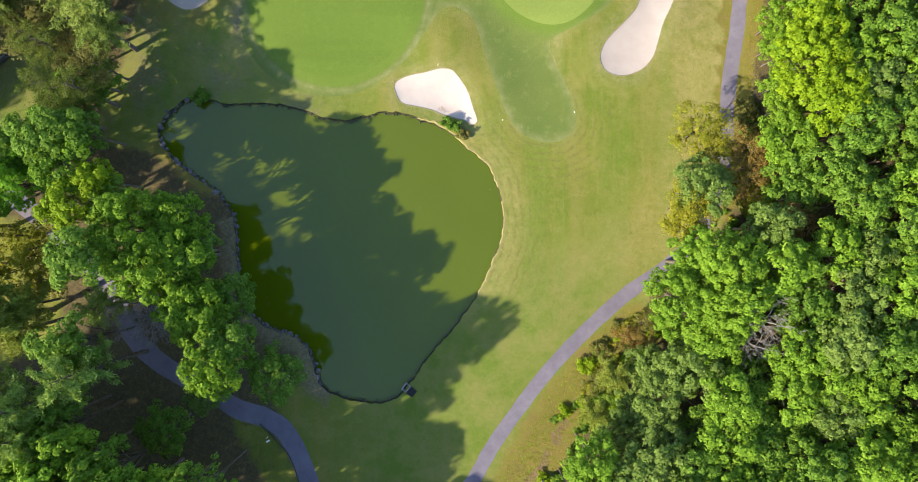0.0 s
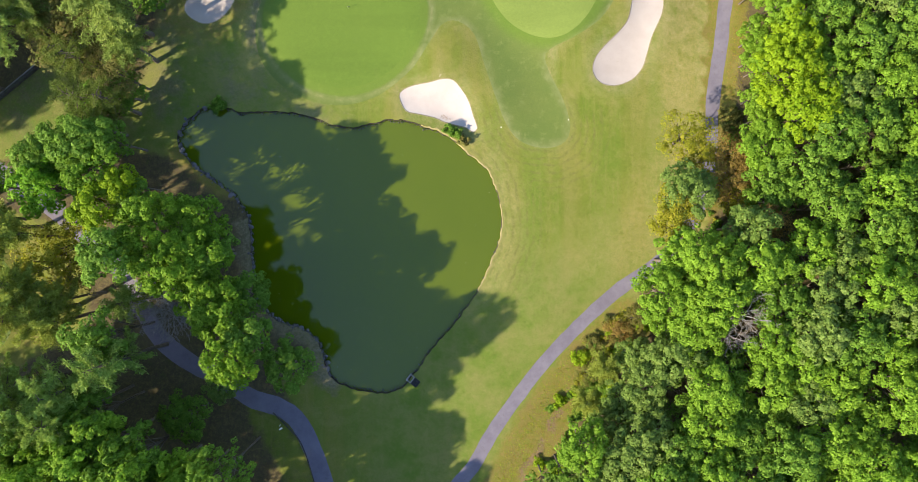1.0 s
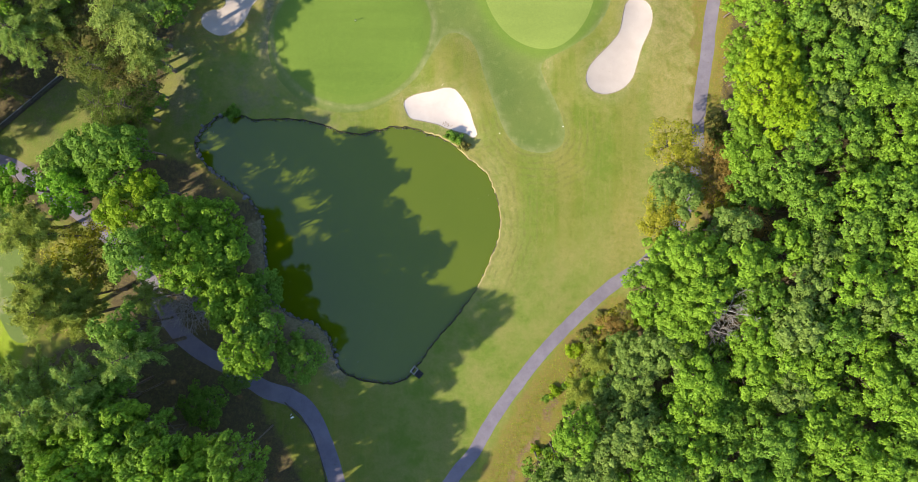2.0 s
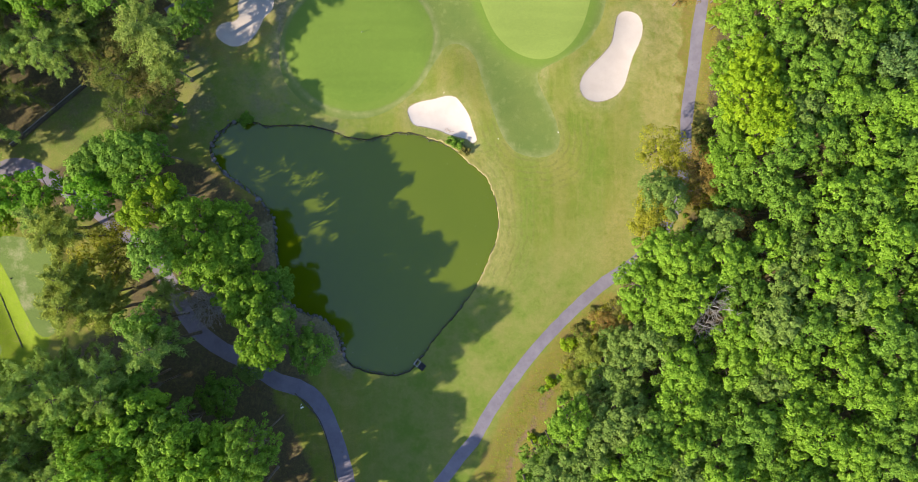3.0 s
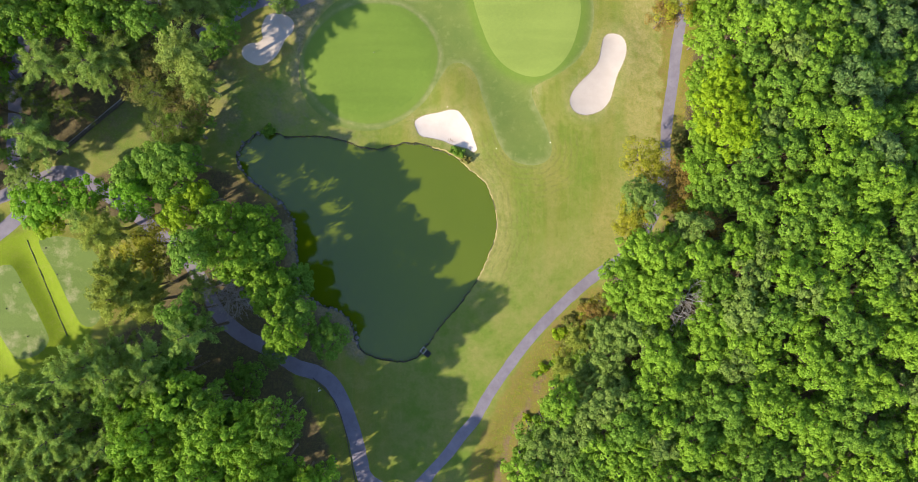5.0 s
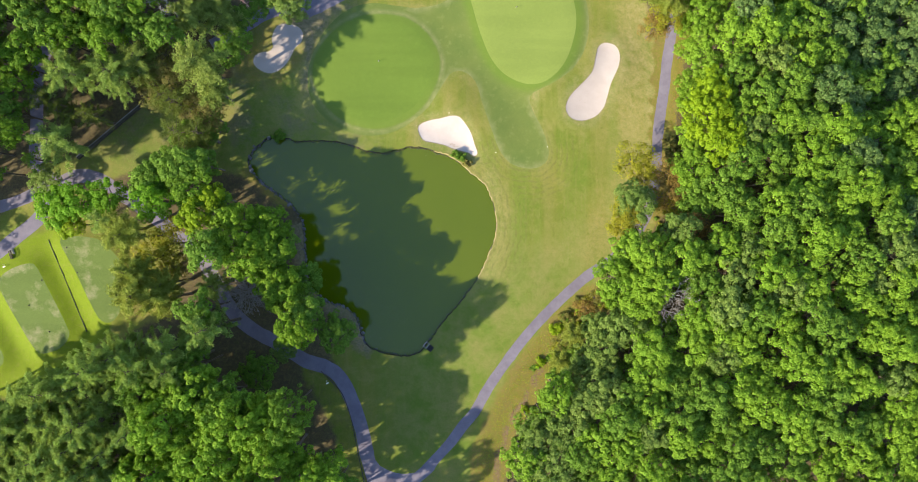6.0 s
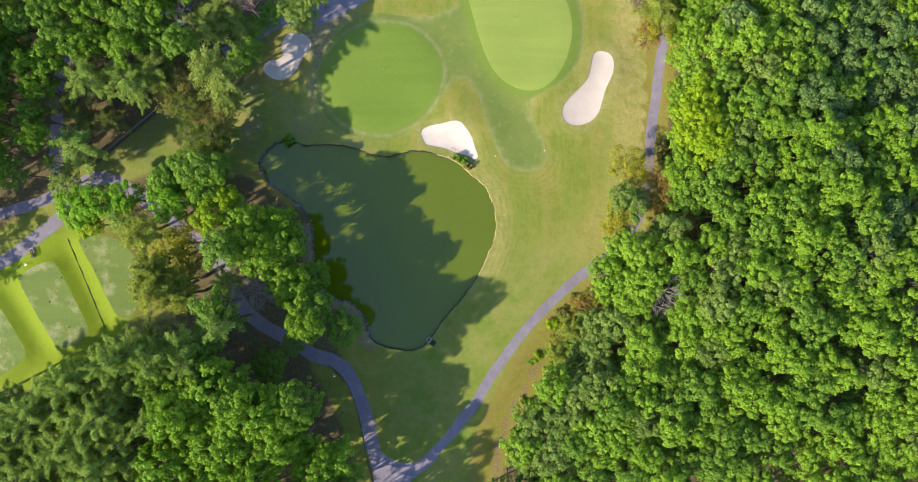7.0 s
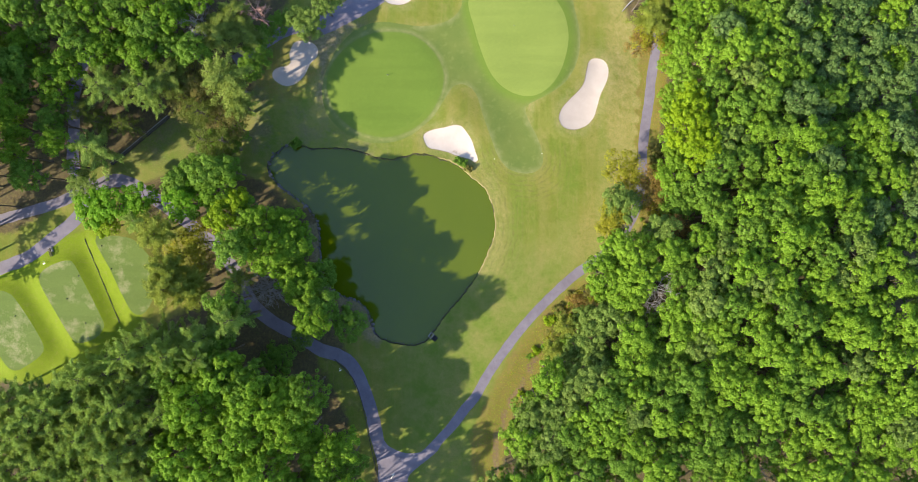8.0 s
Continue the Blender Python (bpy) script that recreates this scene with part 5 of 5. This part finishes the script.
def bench():
    (x, y), = [(-99.8, -3.4)]
    holder = tagged(new("bench"), "dark slatted bench on the grass beside the tee", "bench")
    holder.matrix_world = pose(x, y, land_z(x, y), 0, 0, -72)
    for k in range(5):
        solid("seat_slat", lambda bm: box(bm, 0, -0.3 + 0.15 * k, 0.44, 2.0, 0.12, 0.04), DARK_WOOD, holder)
    for k in range(2):
        solid("back_slat", lambda bm: box(bm, 0, 0.42, 0.62 + 0.2 * k, 2.0, 0.04, 0.13), DARK_WOOD, holder)
    for sx in (-0.85, 0.85):
        for sy in (-0.25, 0.38):
            solid("leg", lambda bm: box(bm, sx, sy, 0.21 if sy < 0 else 0.42, 0.08, 0.08, 0.42 if sy < 0 else 0.84), CONCRETE, holder)
    solid("base_slab", lambda bm: box(bm, 0, 0.05, 0.02, 2.4, 1.2, 0.06), CONCRETE, holder, "pale concrete slab")


def sign_post(x, y, turn):
    holder = tagged(new("sign_post"), "small white sign on a post beside the cart path", "sign")
    holder.matrix_world = pose(x, y, land_z(x, y), 0, 0, turn)
    solid("post", lambda bm: box(bm, 0, 0, 0.5, 0.09, 0.09, 1.0), WHITE_PAINT, holder)
    solid("board", lambda bm: box(bm, 0, -0.02, 1.0, 0.6, 0.3, 0.06, Matrix.Rotation(0.5, 4, "X")), WHITE_PAINT, holder)


def low_wall(a, b):
    """A low dark wall with a pale coping along one edge and timber posts."""
    a, b = np.array(a), np.array(b)
    length = np.hypot(*(b - a))
    holder = tagged(new("low_wall"), "low dark stone wall with a pale coping between the pines", "wall")
    holder.matrix_world = pose(a[0], a[1], land_z(*a), 0, 0, math.degrees(math.atan2(*(b - a)[::-1])))
    solid("wall_body", lambda bm: box(bm, length / 2, 0, 0.3, length, 0.5, 0.9), DARK_STONE, holder)
    solid("coping", lambda bm: box(bm, length / 2, 0.36, 0.36, length + 0.1, 0.2, 0.86), CONCRETE, holder, "pale concrete coping")
    for k in range(int(length / 2.2) + 1):
        solid("post", lambda bm: box(bm, 0.2 + k * 2.2, -0.1, 0.85, 0.14, 0.14, 0.6), DARK_WOOD, holder)


pond_outlet()
for q in [(-18.9, 39.2), (11.3, 51.1)]:
    flagstick(*q)
bench()
for q in [(-30.3, -31.1), (-101.2, -5.6)]:
    sign_post(*q, 30)
low_wall(*[(-85.1, 17.8), (-71.3, 29.3)])


def path_kerb():
    """Low dark edging stones along the bend of the path."""
    line = outline([(-20.8, -59.5), (-22, -53.8), (-23.5, -46.8), (-24.9, -39.7), (-26.9, -34.1), (-29, -31.6), (-31.6, -29)], 1.0, False)
    holder = tagged(new("path_kerb"), "low dark stone kerb along the bend of the cart path", "kerb", kind="structure")
    me = None
    for a, b in zip(line[:-1], line[1:]):
        d = b - a
        bm_ob = solid("kerb_stone", lambda bm: box(bm, 0, 0, 0.05, 0.94, 0.16, 0.26), DARK_STONE, holder, bevel=0.03) if me is None else part("kerb_stone", me, None, holder)
        me = bm_ob.data
        bm_ob.matrix_world = pose(*(a + b) / 2, land_z(*a), 0, 0, math.degrees(math.atan2(d[1], d[0]))) @ Matrix.Diagonal((np.hypot(*d), 1, 1, 1))


path_kerb()


def painted_arrow():
    (x, y), = [(-17.6, -57.2)]
    shape = [(-0.12, -1.3), (0.12, -1.3), (0.12, 0.3), (0.45, 0.3), (0, 1.3), (-0.45, 0.3), (-0.12, 0.3)]
    bm = bmesh.new()
    vs = [bm.verts.new((a, b, 0)) for a, b in shape]
    bm.faces.new(vs)
    bmesh.ops.triangulate(bm, faces=bm.faces[:])
    me = bpy.data.meshes.new("arrow")
    bm.to_mesh(me)
    bm.free()
    me.materials.append(WHITE_PAINT)
    ob = tagged(new("painted_arrow", me), "white arrow painted on the asphalt path", "road marking")
    ob.matrix_world = pose(x, y, land_z(x, y) + 0.03, 0, 0, -32) @ Matrix.Diagonal((0.6, 0.6, 1, 1))


painted_arrow()


def tufts():
    """Long dry grass on the verge and at the pond's rim."""
    vs = []
    for poly, count, material in ((verge_line, 6000, YELLOW), (verge_line, 2500, PALE), (verge_line, 4500, COPPER), (verge_line, 3000, LIME), (outline([(47, 49.1), (49.4, 49.1), (47.4, 23.7), (44.9, 23.7)], 2), 700, YELLOW), (outline([(47, 49.1), (49.4, 49.1), (47.4, 23.7), (44.9, 23.7)], 2), 600, COPPER), (glade, 1500, PALE)):
        spots = rng.uniform(poly.min(0), poly.max(0), (count * 3, 2))
        deep = depth_in(spots, poly)
        spots = spots[deep > 3.5 * rng.uniform(0, 1, len(spots)) ** 2]
        for line in path_lines:
            spots = spots[away_from(spots, line, False) > 1.7]
        spots = spots[:count]
        z = heights(spots)
        v, f = leaves(rng, np.column_stack([spots, z + 0.05]), np.tile([0, 0, 0.9], (len(spots), 1)), 0.19, 0.55, 0.25)
        vs.append((v, f, material))
    holder = tagged(new("long_grass"), "ragged yellowing long grass on the verge below the wood", "grass", kind="stuff")
    for v, f, material in vs:
        part("blades", raw_mesh("blades", v, f), material, holder)


tufts()


def bar_along(line, width, low, high):
    """A rectangular bar that follows a line over the ground."""
    t = np.gradient(line, axis=0)
    t /= np.linalg.norm(t, axis=1)[:, None]
    side = np.stack([-t[:, 1], t[:, 0]], 1) * width / 2
    z = np.max([heights(line + k * side / width) for k in (-0.8, 0, 0.8)], 0)
    z = np.convolve(np.pad(z, 3, "edge"), np.ones(7) / 7, "valid")
    n = len(line)
    v = np.concatenate([np.column_stack([line + k * side, z + h]) for k, h in ((-1, low), (-1, high), (1, high), (1, low))])
    i = np.arange(n - 1)
    f = [np.stack([a * n + i, a * n + i + 1, b * n + i + 1, b * n + i], 1) for a, b in ((0, 1), (1, 2), (2, 3), (3, 0))]
    ends = np.array([[0, n, 2 * n, 3 * n], [3 * n + n - 1, 2 * n + n - 1, n + n - 1, n - 1]])
    return v, np.concatenate(f + [ends])


def step_shadow():
    """A thin dark strip for the shadow of a step between two tees."""
    line = outline([(-91.8, -0.1), (-89, -6.8), (-86.2, -13.5), (-83.3, -20.4)], 0.7, False)
    t = np.gradient(line, axis=0)
    t /= np.linalg.norm(t, axis=1)[:, None]
    side = np.stack([-t[:, 1], t[:, 0]], 1)
    # dark bars laid on the slope in place of the step's cast shadow
    ob = tagged(new("step_shadow_strip"), "narrow dark strip as a step's shadow between the tee boxes", "drain")
    for off in (-0.05, 0.05):
        part("side", raw_mesh("side", *bar_along(line + off * side, 0.025, -0.6, 0.10)), DARK_STONE, ob)
    part("bed", raw_mesh("bed", *bar_along(line, 0.07, -0.6, 0.085)), DARK_STONE, ob, "dark top of the shadow strip")


step_shadow()


def fallen_log():
    a, b = [(37.5, 54.7), (40.9, 58.1)]
    za, zb = land_z(*a), land_z(*b)
    v, f = tube([(*a, za + 0.15), ((a[0] + b[0]) / 2, (a[1] + b[1]) / 2 + 0.2, (za + zb) / 2 + 0.3), (*b, zb + 0.25)], [0.12, 0.2, 0.24], 8)
    me = smooth(raw_mesh("log", v, f))
    me.materials.append(PALE_BARK)
    tagged(new("fallen_trunk", me), "pale weathered trunk lying at the wood's edge", "log")


fallen_log()


def sprinkler(x, y):
    ob = tagged(new("sprinkler_head"), "small pale round sprinkler head set in the turf", "sprinkler", "sprinkler heads")
    ob.matrix_world = pose(x, y, land_z(x, y))
    v, f = tube([(0, 0, -0.1), (0, 0, 0.05), (0, 0, 0.08)], [0.09, 0.09, 0.02], 12)
    part("cap", raw_mesh("cap", v, f), WHITE_PAINT, ob)


for q in [(6.9, 19.2), (18.3, 20.5)]:
    sprinkler(*q)


def floating_debris():
    """Petals and small leaves drifting on the pond."""
    (cx, cy), = [(-16, -14.5)]
    n = 40
    spots = np.column_stack([rng.normal(cx, 2.2, n), rng.normal(cy, 2.8, n)])
    far = rng.uniform(pond_line.min(0), pond_line.max(0), (150, 2))
    spots = np.concatenate([spots, far])
    spots = spots[depth_in(spots, pond_line) > 1.0]
    c = np.column_stack([spots, np.full(len(spots), WATER_Z + 0.015)])
    a = rng.uniform(0, 2 * np.pi, len(c))
    s = rng.uniform(0.05, 0.11, len(c))
    ring = [np.column_stack([c[:, 0] + s * k * np.cos(a + w), c[:, 1] + s * k * np.sin(a + w), c[:, 2]]) for k, w in ((1, 0), (0.55, 1.3), (1, 3.14), (0.55, 4.4))]
    me = raw_mesh("debris", np.stack(ring, 1).reshape(-1, 3), np.arange(4 * len(c)).reshape(-1, 4))
    me.materials.append(plain("pale_petals", (0.30, 0.30, 0.22), 0.8))
    tagged(new("floating_leaves", me), "scattered pale leaves floating on the still pond", "leaves", kind="stuff")


floating_debris()


def sand_litter():
    """A few brown leaves blown into the white bunker."""
    n = 34
    (cx, cy), = [(-2.5, 20.9)]
    spots = np.column_stack([rng.normal(cx, 0.75, n), rng.normal(cy, 0.4, n)])
    spots = spots[depth_in(spots, bunker_lines[0]) > 0.2]
    v, f = leaves(rng, np.column_stack([spots, heights(spots) + 0.05]), np.tile([0, 0, 1.0], (len(spots), 1)), 0.24, 0.6, 0.25)
    me = raw_mesh("litter", v, f)
    me.materials.append(plain("dry_brown_leaf", (0.24, 0.17, 0.12), 0.8))
    tagged(new("fallen_leaves", me), "dry brown leaves scattered on the white bunker sand", "leaves", kind="stuff")


sand_litter()


def bunker_rake(a, b):
    """A rake left on the grass, from the tip of its handle to its head."""
    a, b = np.array(a), np.array(b)
    holder = tagged(new("bunker_rake"), "pale wooden rake lying on the grass beside a bunker", "rake", "bunker rakes")
    holder.matrix_world = pose(a[0], a[1], land_z(*a) + 0.05, 0, 0, math.degrees(math.atan2(*(b - a)[::-1])))
    v, f = tube([(0, 0, 0), (0.8, 0, 0.02), (1.6, 0, 0.06)], [0.022, 0.025, 0.025], 8)
    part("handle", smooth(raw_mesh("handle", v, f)), RAKE_WOOD, holder)
    head = solid("head", lambda bm: box(bm, 1.62, 0, 0.07, 0.06, 0.6, 0.05), RAKE_WOOD, holder, bevel=0.01)
    for k in range(7):
        solid("tine", lambda bm: box(bm, 1.66, -0.27 + 0.09 * k, 0.0, 0.02, 0.02, 0.12), RAKE_WOOD, head, bevel=0)


RAKE_WOOD = plain("pale_wood", (0.42, 0.36, 0.26), 0.8)
bunker_rake(*[(-4.7, 28.7), (-3.3, 27.8)])
bunker_rake(*[(-10.5, 25.1), (-11, 26.8)])


def tee_marker(x, y):
    ob = tagged(new("tee_marker"), "small dark round tee marker on the turf", "tee marker", "tee markers")
    ob.matrix_world = pose(x, y, land_z(x, y))
    v, f = tube([(0, 0, -0.02), (0, 0, 0.08), (0, 0, 0.17), (0, 0, 0.22)], [0.10, 0.15, 0.12, 0.03], 12)
    part("ball", smooth(raw_mesh("ball", v, f)), DARK_WOOD, ob)
    v, f = tube([(0, 0, -0.12), (0, 0, 0.0)], [0.03, 0.03], 8)
    part("spike", raw_mesh("spike", v, f), BLACK_IRON, ob)


for q in [(-85, -7.3), (-87.4, -1.8), (-95.6, -14.5), (-92.8, -9), (-91.1, -20.3), (-108, -18.6)]:
    tee_marker(*q)
